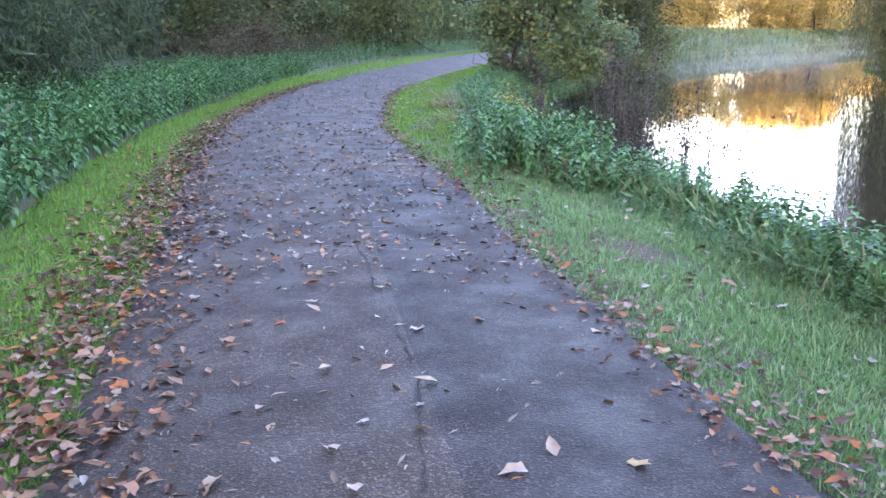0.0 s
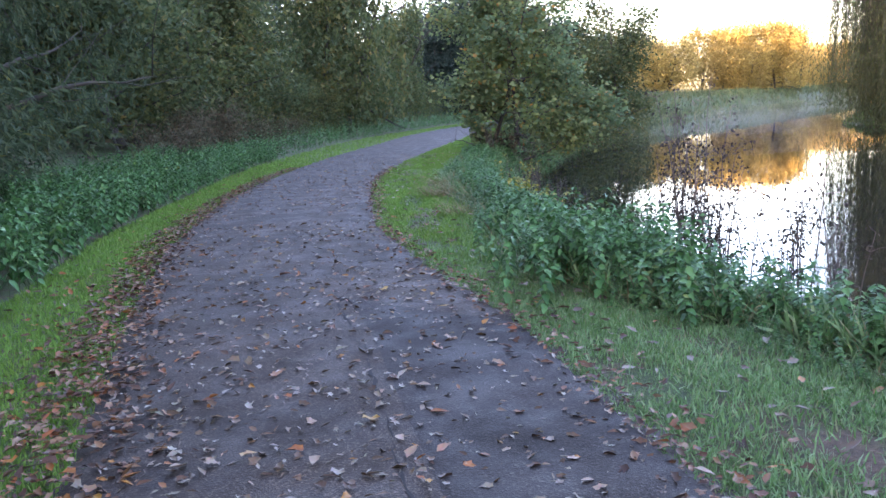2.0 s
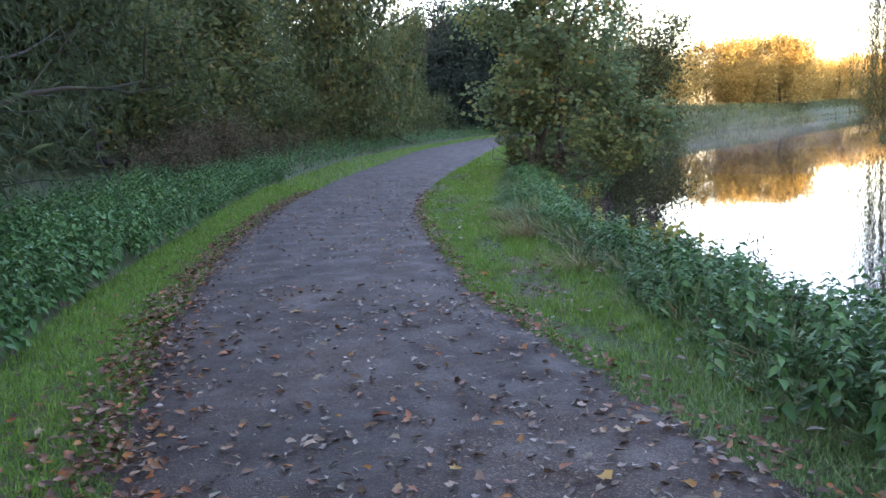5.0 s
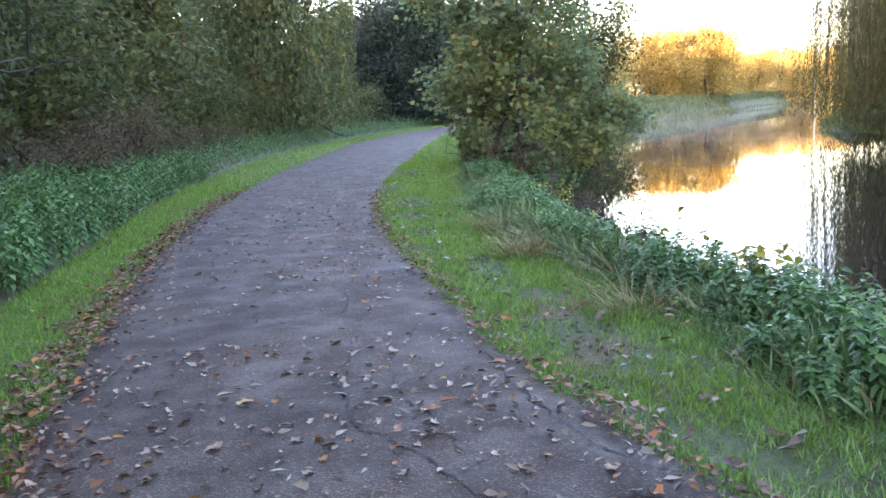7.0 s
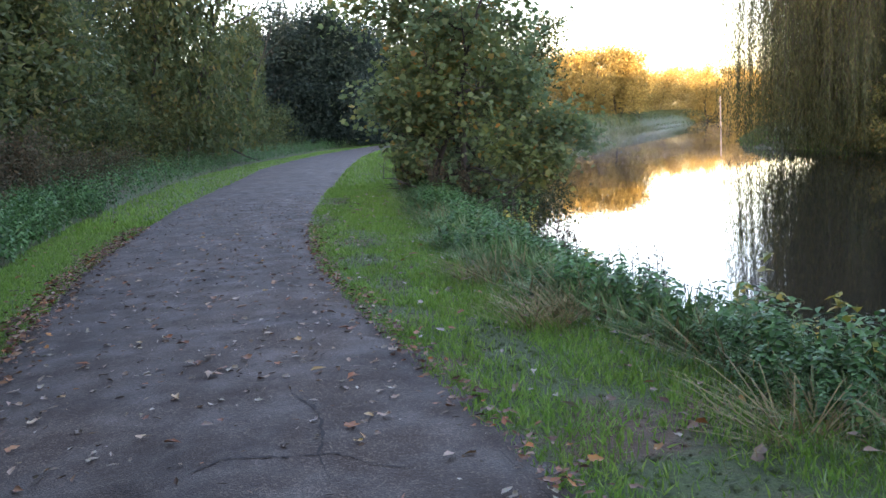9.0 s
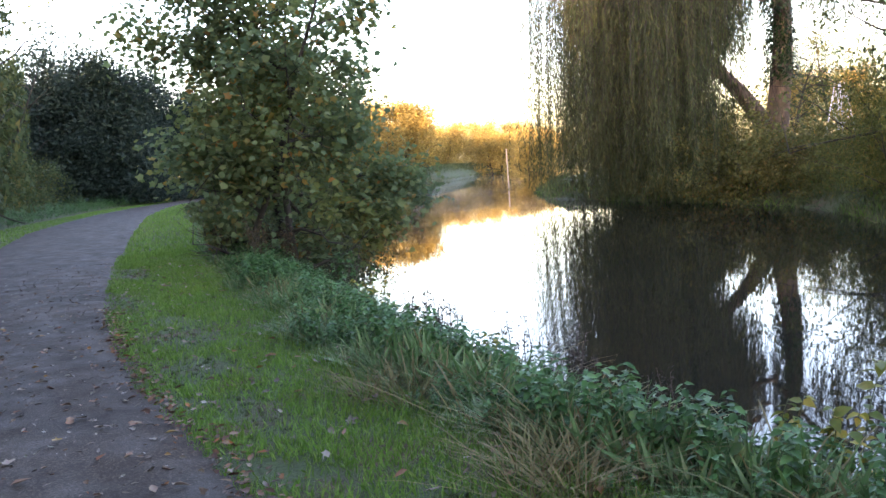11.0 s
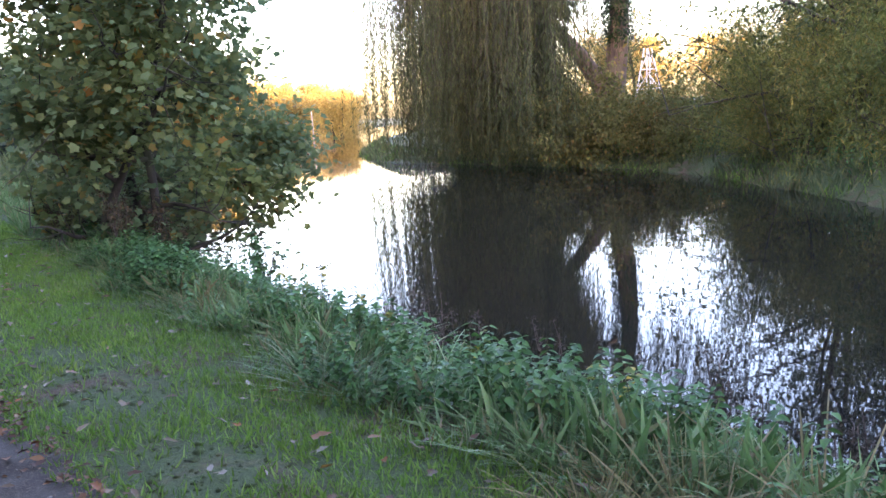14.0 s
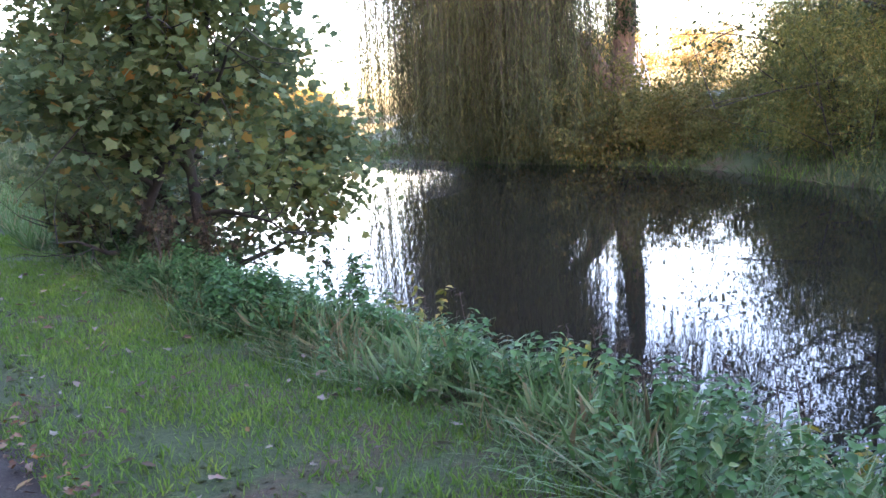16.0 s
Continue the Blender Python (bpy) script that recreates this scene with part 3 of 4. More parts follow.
tagged(part_np("soil_clods", *scatter((clod_v, clod_f), np.stack([cx, cy, land(cx, cy) + 0.002], 1), frames_of(ball_dirs(rng, len(cx)) * (1, 1, 0.2), rng.normal(size=len(cx)) * 0.3), size), SOIL), "crumbs of trodden earth on the bare verge", "soil", kind="stuff")


def edge_fade(x, y):
    """Plants stand lower towards the mown verge, along an uneven line."""
    return np.clip((x - VERGE_R(y) + 0.28 * wave(x * 0.8, y * 1.1)) / 0.5, 0.28, 1)


def grass_stuff(name, x, y, tall, mat, label, lean=0.5, width=1.0):
    rng, n = RNG, len(x)
    z = land(x, y)
    h = tall * rng.uniform(0.5, 1.3, n)
    a = rng.random(n) * 2 * np.pi
    tilt = rng.normal(size=n) * lean * 0.6
    d = np.stack([np.cos(a) * np.abs(tilt), np.sin(a) * np.abs(tilt), np.ones(n)], 1)
    rot = frames_of(d, rng.random(n) * 6.28)
    size = np.stack([h * width, h, h], 1)
    v, f = scatter(BLADE, np.stack([x, y, z - 0.01], 1), rot, size)
    return tagged(part_np(name, v, f, mat), label, "grass", kind="stuff")


def clumpy(rng, x, y, scale, cut):
    keep = (wave(x * scale, y * scale) + rng.normal(size=len(x)) * 0.25) > cut
    return x[keep], y[keep]


far_l = lambda y: PATH_L(y) + 0.03
x, y = on_strip(RNG, 84000, VERGE_L, far_l, 1.0, 30, 1.6)
grass_stuff("verge_grass", x, y, 0.07, GRASS, "short bright green grass along the asphalt path", 1.3, 1.4)
x, y = on_strip(RNG, 14000, VERGE_L, far_l, 28, 110, 1.3)
grass_stuff("verge_grass", x, y, 0.10, GRASS, "short green grass beside the far bend of the path", 0.8, 4)
x, y = on_strip(RNG, 150000, lambda y: PATH_R(y) - 0.09, lambda y: VERGE_R(y) + 0.35, 1.5, 36, 1.3)
x, y = clumpy(RNG, x, y, 1.6, -0.6)
bare = np.zeros(len(x))
for mx, my, ma, mb in MUD_PATCHES:
    bare = np.maximum(bare, 1.25 - np.hypot((x - mx) / ma, (y - my) / mb))
k = RNG.random(len(x)) > np.clip(bare * 1.3 + 0.35 * wave(x * 5, y * 5) * (bare > 0), 0, 0.88)
x, y = x[k], y[k]
near = y + RNG.normal(size=len(y)) * 1.2 < 11.5
grass_stuff("verge_grass", x[near], y[near], 0.065, FROST_GRASS, "short frosted pale green grass beside the path", 1.4, 1.5)
grass_stuff("verge_grass", x[~near], y[~near], 0.068, GRASS, "short green grass with bare patches between path and bank", 1.4, 1.7)
x, y = on_strip(RNG, 10000, lambda y: PATH_R(y), VERGE_R, 34, 90, 1.2)
grass_stuff("verge_grass", x, y, 0.11, GRASS, "short green grass beside the far bend", 0.8, 4)
x, y = on_strip(RNG, 50000, lambda y: VERGE_R(y) - 0.1, lambda y: WATER_L(y) + 0.15, 1.0, 34, 1.2)
x, y = clumpy(RNG, x, y, 0.8, -0.2)
grass_stuff("bank_grass", x, y, 0.30 * edge_fade(x, y), BANK_GRASS, "long pale dewy grass on the river bank", 1.7, 0.3)
x, y = on_strip(RNG, 14000, lambda y: VERGE_R(y) + 0.1, WATER_L, 33, 56, 1.2)
grass_stuff("bank_grass", x, y, 0.32, BANK_GRASS, "long pale dewy grass past the sycamore", 1.5, 0.7)
x, y = on_strip(RNG, 16000, lambda y: np.maximum(VERGE_R(y) + 0.1, WATER_L(y) - 9), WATER_L, 54, 190, 1.0)
grass_stuff("bank_grass", x, y, 0.6, FAR_GRASS, "long pale grass on the far river bank", 1.2, 2.5)


def tussocks(name, x, y, blades, tall, mat, label):
    """Tufts of arching blades that lean out from their middle."""
    rng = RNG
    n = len(x) * blades
    cx, cy = np.repeat(x, blades), np.repeat(y, blades)
    big = np.repeat(rng.uniform(0.6, 1.25, len(x)), blades)
    a = rng.random(n) * 6.28
    r = rng.random(n) ** 0.7 * 0.10 * big
    px, py = cx + np.cos(a) * r, cy + np.sin(a) * r
    out = a + rng.normal(size=n) * 0.5
    c, s_ = np.cos(out), np.sin(out)
    zero, one = np.zeros(n), np.ones(n)
    rot = np.stack([np.stack([s_, -c, zero], 1), np.stack([c, s_, zero], 1), np.stack([zero, zero, one], 1)], 2)
    h = np.repeat(tall * np.ones(len(x)), blades) * big * rng.uniform(0.45, 1.25, n)
    reach = h * rng.uniform(0.3, 1.5, n)
    v, f = scatter(ARCH, np.stack([px, py, land(px, py) - 0.02], 1), rot, np.stack([h, reach, h], 1))
    return tagged(part_np(name, v, f, mat), label, "grass", kind="stuff")


x, y = on_strip(RNG, 850, lambda y: VERGE_R(y) - 0.1, lambda y: WATER_L(y) - 0.1, 2.0, 33, 1.0)
tussocks("grass_tussocks", x, y, 52, 0.42 * edge_fade(x, y), BANK_GRASS, "pale dewy grass tussocks arching over the river bank")
x, y = on_strip(RNG, 60, lambda y: VERGE_R(y) + 0.2, lambda y: WATER_L(y) - 0.2, 8, 33, 1.0)
tussocks("dry_grass_tufts", x, y, 45, 0.55, STRAW, "tufts of dry straw-coloured grass on the bank")


OVAL_FLAT = (OVAL[0][:6], np.array([(0, 3, 2), (0, 2, 1), (0, 4, 3), (0, 5, 4)]))


def nettle_template(rng, leaves=20, shape=OVAL_FLAT):
    """One nettle, one unit tall: stem and opposite pairs of drooping toothed leaves."""
    pts = wander(rng, (0, 0, 0), (0, 0, 1), 1.0, 5, 0.05)
    pos, d, size = [], [], []
    pairs = leaves // 2
    for i in range(pairs):
        h = 0.25 + 0.75 * i / (pairs - 1)
        at = np.array([np.interp(h, np.linspace(0, 1, 6), pts[:, c]) for c in range(3)])
        for s in (0, np.pi):
            a = i * 1.57 + s + rng.normal() * 0.25
            pos.append(at)
            d.append((math.cos(a), math.sin(a), -0.15 - 0.5 * rng.random() + 0.5 * (h - 0.6)))
            size.append((0.165 * (1.15 - 0.55 * h)) * rng.uniform(0.8, 1.3))
    lv = scatter(shape, np.array(pos), frames_of(np.array(d), rng.normal(size=len(d)) * 0.3), np.array(size))
    return lv, tube(pts[::2], 0.008, 0.003, 3, 0, rng)


NETTLES = [nettle_template(RNG, n) for n in (20, 24, 26)]
NETTLES_FAR = [nettle_template(RNG, 14, LEAF) for _ in range(3)]


def nettle_bed(name, x, y, tall, label, mat=NETTLE, plants=NETTLES):
    rng, n = RNG, len(x)
    which = rng.integers(0, 3, n)
    leaves, stems = [], []
    h = tall * rng.uniform(0.55, 1.15, n)
    a = rng.random(n) * 6.28
    lean = rng.normal(size=(n, 2)) * 0.16
    for w in range(3):
        s = which == w
        m = s.sum()
        if not m:
            continue
        z = land(x[s], y[s])
        d = np.stack([lean[s, 0], lean[s, 1], np.ones(m)], 1)
        d /= np.linalg.norm(d, axis=1, keepdims=True)
        e = np.stack([np.cos(a[s]), np.sin(a[s]), np.zeros(m)], 1)
        e -= d * (e * d).sum(1, keepdims=True)
        e /= np.linalg.norm(e, axis=1, keepdims=True)
        rot = np.stack([e, np.cross(d, e), d], 2)
        wide = np.clip(0.52 / h[s], 0.75, 1.35)
        size = np.stack([h[s] * wide, h[s] * wide, h[s]], 1)
        pos = np.stack([x[s], y[s], z], 1)
        leaves.append(scatter(plants[w][0], pos, rot, size))
        stems.append(scatter(plants[w][1], pos, rot, size))
    ob = thing(name, (0, 0, 0), label, "nettles", kind="stuff")
    part_np("leaves", *join(leaves), mat, ob)
    part_np("stems", *join(stems), STEM, ob)
    return ob


x, y = on_strip(RNG, 2600, lambda y: VERGE_L(y) - 2.6, lambda y: VERGE_L(y) + 0.1, 3, 34, 1.3)
nettle_bed("nettle_bed", x, y, 0.75, "dense dark green stinging nettles under the trees")
x, y = on_strip(RNG, 1500, lambda y: VERGE_L(y) - 3.5, lambda y: VERGE_L(y) + 0.1, 32, 112, 1.0)
nettle_bed("nettle_bed", x, y, 1.0, "long bank of nettles beside the far bend of the path", plants=NETTLES_FAR)
x, y = on_strip(RNG, 1500, lambda y: VERGE_R(y) + 0.05, lambda y: WATER_L(y) - 0.1, 2, 14, 1.0)
nettle_bed("nettle_bed", x, y, 0.44 * edge_fade(x, y), "green nettles and weeds on the river bank")
x, y = on_strip(RNG, 3000, lambda y: VERGE_R(y) + 0.1, lambda y: WATER_L(y) - 0.1, 13, 34, 1.0)
x, y = clumpy(RNG, x, y, 0.9, -0.05)
nettle_bed("nettle_bed", x, y, 0.44 * edge_fade(x, y), "low nettles among long grass on the river bank")
n = 170
x, y = 1.25 + RNG.normal(size=n) * 0.42, 9.6 + RNG.normal(size=n) * 0.6
nettle_bed("nettle_bed", x, y, 0.66, "thick clump of tall nettles at the path's edge")


rng = np.random.default_rng(77)
x, y = np.repeat([0.05, 0.1, 0.22, 0.35], 4) + rng.normal(size=16) * 0.13, np.repeat([17.1, 17.6, 19.6, 14.6], 4) + rng.normal(size=16) * 0.15
tussocks("dry_grass_clump", x, y, 60, 0.46, STRAW, "clump of dry brown grass at the verge")


def weed(at, tall, label, rng, stems, leaves, mat, spread=0.16):
    """A leafy weed: upright stems with leaves all the way up."""
    ob = thing("leafy_weed", (at[0], at[1], float(land(at[0], at[1]))), label, "weed", "weeds by the water")
    for i in range(stems):
        pts = wander(rng, rng.normal(size=3) * (spread * 0.6, spread * 0.6, 0), (*(rng.normal(size=2) * 0.2), 1), tall * rng.uniform(0.6, 1), 8, 0.06)
        stem = part_np("stem", *tube(pts, 0.006, 0.002, 4, 0, rng), STEM, ob)
        k = rng.uniform(0.2, 1, leaves)
        p = np.stack([np.interp(k, np.linspace(0, 1, 9), pts[:, c]) for c in range(3)], 1)
        d = rng.normal(size=(leaves, 3)) * (1, 1, 0.35) + (0, 0, -0.25)
        part_np("leaves", *scatter(OVAL, p, frames_of(d, rng.normal(size=leaves) * 0.4), rng.uniform(0.05, 0.11, leaves)), mat, stem)
    return ob


for at, tall, st, lv in (((1.22, 16.6), 0.95, 5, 30), ((2.1, 17.7), 0.8, 4, 24), ((2.3, 22.0), 0.5, 3, 18), ((2.35, 27.9), 0.6, 3, 22), ((1.85, 20.8), 0.75, 5, 26), ((1.6, 21.6), 0.6, 4, 22), ((1.75, 23.4), 0.65, 4, 24), ((2.95, 26.0), 1.0, 6, 30), ((1.2, 15.4), 0.7, 4, 24)):
    weed(at, tall, "leafy weed with yellowing leaves at the water's edge", rng, st, lv, YELLOW_LEAF)
for at, tall, st, lv in (((2.6, 26.4), 1.35, 4, 54), ((3.6, 28.3), 1.15, 6, 40), ((1.7, 16.8), 0.75, 5, 34), ((2.2, 16.5), 0.7, 5, 30), ((2.0, 13.6), 0.9, 6, 30), ((1.7, 14.8), 0.9, 6, 30)):
    weed(at, tall, "tall dark green weed standing in front of the water", rng, st, lv, NETTLE)
for i in range(9):
    at = (1.0 + 0.16 * i + rng.normal() * 0.2, 15.2 - i * 0.15 + rng.normal() * 0.5)
    weed((float(VERGE_R(at[1])) + 0.5 + rng.random() * 0.8, at[1]), 0.6, "yellow autumn weed among the bank grass", rng, 3, 22, YELLOW_LEAF)


def dead_plant(at, tall, label, rng, stems=5, leaves=200, name="withered_plant", mat=DEAD, girth=0.12):
    ob = thing(name, (at[0], at[1], float(land(at[0], at[1]))), label, "dead plant", "withered plants by the water")
    pos, d = [], []
    for i in range(stems):
        pts = wander(rng, rng.normal(size=3) * (girth, girth, 0), (*(rng.normal(size=2) * 0.08), 1), tall * rng.uniform(0.6, 1), 8, 0.045)
        pieces = [tube(pts, 0.010, 0.003, 4, 0, rng)]
        for j in range(10):
            q = pts[rng.integers(3, 9)]
            tw = wander(rng, q, (*(rng.normal(size=2)), 0.7), tall * rng.uniform(0.03, 0.09), 3, 0.2)
            pieces.append(tube(tw, 0.004, 0.0015, 3, 0, rng))
            pos += [tw[-1], tw[-2], tw[-1], q]
            d += [ball_dirs(rng, 1, -0.8)[0] for _ in range(4)]
        part_np("stem", *join(pieces), DEAD_STEM, ob)
    pos, d = np.array(pos), np.array(d)
    pick = rng.integers(0, len(pos), leaves)
    p = pos[pick] + rng.normal(size=(leaves, 3)) * 0.03 * tall ** 0.5
    part_np("leaves", *scatter(OVAL, p, frames_of(d[pick] + rng.normal(size=(leaves, 3)) * 0.3, rng.normal(size=leaves)), rng.uniform(0.018, 0.045, leaves) * (1.6 if mat is BROWN else 1)), mat, ob)
    return ob


rng = np.random.default_rng(21)
for at, tall, st, lv in (((2.12, 10.2), 2.15, 20, 2000), ((2.3, 10.0), 1.5, 10, 800), ((2.48, 8.96), 1.75, 7, 380), ((2.75, 8.5), 1.5, 6, 300), ((2.65, 9.5), 1.4, 7, 420), ((2.3, 11.6), 1.3, 6, 400), ((2.9, 7.8), 1.2, 5, 260)):
    dead_plant(at, tall, "tall withered dark stalks with shrivelled leaves by the water", rng, st, lv)
for at, tall, st, lv in (((2.2, 29.4), 1.0, 9, 420), ((2.9, 29.7), 1.2, 10, 480), ((1.9, 31.2), 0.9, 9, 420), ((2.5, 30.3), 0.9, 8, 300)):
    dead_plant(at, tall, "rusty brown dock and fern stalks under the sycamore", rng, st, lv, mat=BROWN)
for at, tall, st, lv in (((2.35, 22.8), 0.7, 9, 420), ((2.6, 23.3), 0.75, 8, 380), ((2.1, 20.9), 0.55, 7, 300), ((2.6, 24.0), 0.75, 9, 460), ((2.45, 20.3), 0.65, 8, 380), ((2.75, 19.6), 0.6, 8, 340),
                        ((2.7, 20.6), 0.8, 4, 130), ((1.9, 22.6), 0.75, 4, 150), ((2.3, 24.9), 0.8, 4, 120), ((3.0, 27.2), 1.3, 5, 220), ((1.75, 15.8), 0.8, 4, 140), ((2.0, 14.4), 1.0, 4, 160), ((3.2, 22.6), 0.9, 4, 150)):
    dead_plant(at, tall, "low withered brown weed at the water's edge", rng, st, lv)

# ---- trees ----
rng = np.random.default_rng(5)
plant_tree("sycamore_tree", (3.55, 30.9, -0.3), "young sycamore turning orange, leaning over the river", "tree", BARK, SYCAMORE,
           grow(rng, 9.2, 2.5, 0.04, 40, 10, 0.13, 25000, PALM, 0.13, 0.30, 0.02, -0.25, 3, 0.1, True, 0.6, 0.62,
                [((0, 0, 0.9), (2.9, 0.5, 1.35)), ((0, 0, 1.3), (2.3, 0.65, 1.7)), ((0, 0, 2.2), (1.6, 0.4, 2.8)), ((0, 0, 0.8), (1.7, -0.7, 0.8)), ((0, 0, 1.2), (-2.2, -0.8, 2.2)), ((0, 0, 1.5), (-1.6, 1.4, 2.4)), ((0, 0, 3.2), (-2.5, 0.7, 4.6)), ((0, 0, 3.8), (-2.3, -0.5, 5.4))]))
plant_tree("alder_tree", (9.5, 47.0, -0.3), "dull green alder on the river bank", "tree", BARK, MIXED,
           grow(rng, 9.0, 3.6, 0.08, 28, 7, 0.16, 26000, TRI, 0.19, 0.5, 0.03, -0.2, 3))

TREES = [grow(rng, 12.5, 4.6, 0.12, 26, 8, 0.22, 30000, SLIM, 0.235, 0.6, 0.02, -0.5, 3, 0.5),
         grow(rng, 11.5, 4.4, 0.10, 26, 8, 0.2, 24000, TRI, 0.24, 0.70, 0.03, -0.2, 2, 0.4, False),
         grow(rng, 12.5, 5.0, 0.05, 36, 8, 0.22, 26000, TRI, 0.33, 0.85, 0.03, -0.1, 4, 0.2, False),
         grow(rng, 13.5, 5.5, 0.08, 26, 6, 0.22, 10000, TRI, 0.5, 0.95, 0.03, -0.2, 3, 0.3, False)]
near = plant_tree("grey_willow_tree", (-10.2, 17.5, 0.6), "dark overgrown willow with narrow grey-green leaves", "tree", BARK, OSIER, TREES[0], "wood along the path")
mid = plant_tree("woodland_tree", (-9.5, 33, 0.8), "leafy green woodland tree tinged with yellow", "tree", BARK, MIXED, TREES[1], "wood along the path")
dark = plant_tree("hawthorn_tree", (4.5, 104, 0.8), "broad dark tree at the bend, tinted blue for haze", "tree", BARK, DARK, TREES[2], "trees at the bend")
S = lambda x, y, rz, s, sz=None: pose(x, y, float(land(x, y)) - 0.1, 0, 0, rz) @ Matrix.Diagonal((s, s, sz or s, 1))
for x, y, rz, s in ((-10.5, 9.5, 80, 1.0), (-10.0, 1.5, 170, 1.0), (-11.8, 24.8, 250, 1.05)):
    copy_thing(near, S(x, y, rz, s))
# the tree at y -14 stands unseen behind the start, added to screen the sun
for x, y, rz, s in ((-13, 40, 60, 1.1), (-10, 47, 140, 1.0), (-15, 53, 200, 1.25), (-15, 68, 20, 1.35), (-6, 76, 100, 1.2), (-12, 86, 190, 1.5), (-20, 46, 40, 1.4), (-18, 34, 220, 1.3), (-20, -14, 60, 1.3), (-22, 60, 70, 1.5), (-2.5, 116, 10, 1.25), (3, 124, 95, 1.5), (9, 126, 170, 1.45)):
    copy_thing(mid, S(x, y, rz, s))
copy_thing(mid, S(-6.3, 60, 280, 1.3, 1.95))
copy_thing(mid, S(-9.5, 52, 40, 1.1, 1.7))
copy_thing(mid, S(-3.4, 85, 205, 1.0, 1.5))
for x, y, rz, s in ((11, 108, 130, 1.35), (6.5, 106, 220, 1.42), (2.2, 104, 310, 1.1), (15.5, 113, 60, 1.3), (8.5, 113, 30, 1.35), (22, 120, 60, 1.2), (33, 132, 160, 1.1)):
    copy_thing(dark, S(x, y, rz, s))
deep = plant_tree("woodland_tree", (-19, 28, 1.2), "tall backdrop tree deep in the wood, added to screen the low sun", "tree", BARK, DARK, TREES[3], "wood along the path")
# added rows, partly unseen behind the start, oversized to block the low sun
for i in range(26):
    y = -42 + i * 5.4
    x = min(-17.5, float(PATH_L(y)) - 18) - (i % 4) * 3.5
    copy_thing(deep, S(x, y, i * 71, (1.5 if y < 88 else 1.0) + 0.07 * (i % 4)))
thick = plant_tree("willow_scrub", (-8.3, 15, 0.5), "dense dark willow scrub behind the nettles", "bush", BARK, OSIER, grow(rng, 4.6, 2.6, 0.02, 24, 6, 0.06, 11500, SLIM, 0.22, 0.45, 0.02, -0.4, 6, 0.1, False), "scrub behind the nettles")
for i in range(6):
    y = -1 + i * 3.9
    copy_thing(thick, S(float(VERGE_L(y)) - 4.0 - (i % 2) * 1.2, y, i * 83, 0.9 + 0.12 * (i % 3)))
bramble = plant_tree("bramble_thicket", (-7.2, 34, 0.3), "brown tangle of brambles and dead stalks", "bush", BARK, BROWN, grow(rng, 2.3, 1.8, 0.05, 16, 5, 0.03, 5000, LEAF, 0.10, 0.25, 0.02, -0.2, 5, 0.05), "brambles under the trees")
for x, y, rz, s in ((-7.6, 29.5, 60, 0.8), (-7.4, 39, 150, 0.8), (-6.8, 44.5, 240, 0.8), (-8.0, 33, 200, 0.9)):
    copy_thing(bramble, S(x, y, rz, s))
bush = plant_tree("thicket_bush", (-8, 50, 0.5), "dull green thicket bush beside the path", "bush", BARK, MIXED, grow(rng, 4.2, 2.6, 0.03, 20, 6, 0.05, 6500, LEAF, 0.16, 0.38, 0.02, -0.2, 5, 0.05, False), "bushes under the trees")
for x, y, rz, s in ((-6.5, 56, 60, 1.0), (-5.5, 63, 150, 1.1), (-3.5, 72, 240, 1.2), (-1.5, 81, 20, 1.2), (1.5, 90, 88, 1.2), (11.5, 52.5, 130, 0.8), (13.5, 57, 30, 0.7), (8.0, 41.5, 200, 0.75), (5.6, 38, 20, 0.7)):
    copy_thing(bush, S(x, y, rz, s))

# far golden wood in the first sun
gold = plant_tree("golden_tree", (48, 128, 0.2), "golden autumn tree lit by the low sun", "tree", BARK, GOLD, grow(rng, 11, 4.6, 0.12, 24, 6, 0.18, 13000, TRI, 0.32, 0.8, 0.03, -0.1, 2, 0.3, False), "golden wood across the river")
for i in range(22):
    q = i / 21
    x, y = 36 + 105 * q + RNG.normal() * 3, 122 + 62 * q + RNG.normal() * 5 + 10 * math.sin(i * 2.1)
    if WATER_L(y) - 3 < x < WATER_R(y) + 3:
        y += 22
        x -= 6
    copy_thing(gold, S(x, y, i * 77, RNG.uniform(1.1, 1.5), RNG.uniform(1.0, 1.45)))
copy_thing(gold, S(75, 128, 12, 0.9))

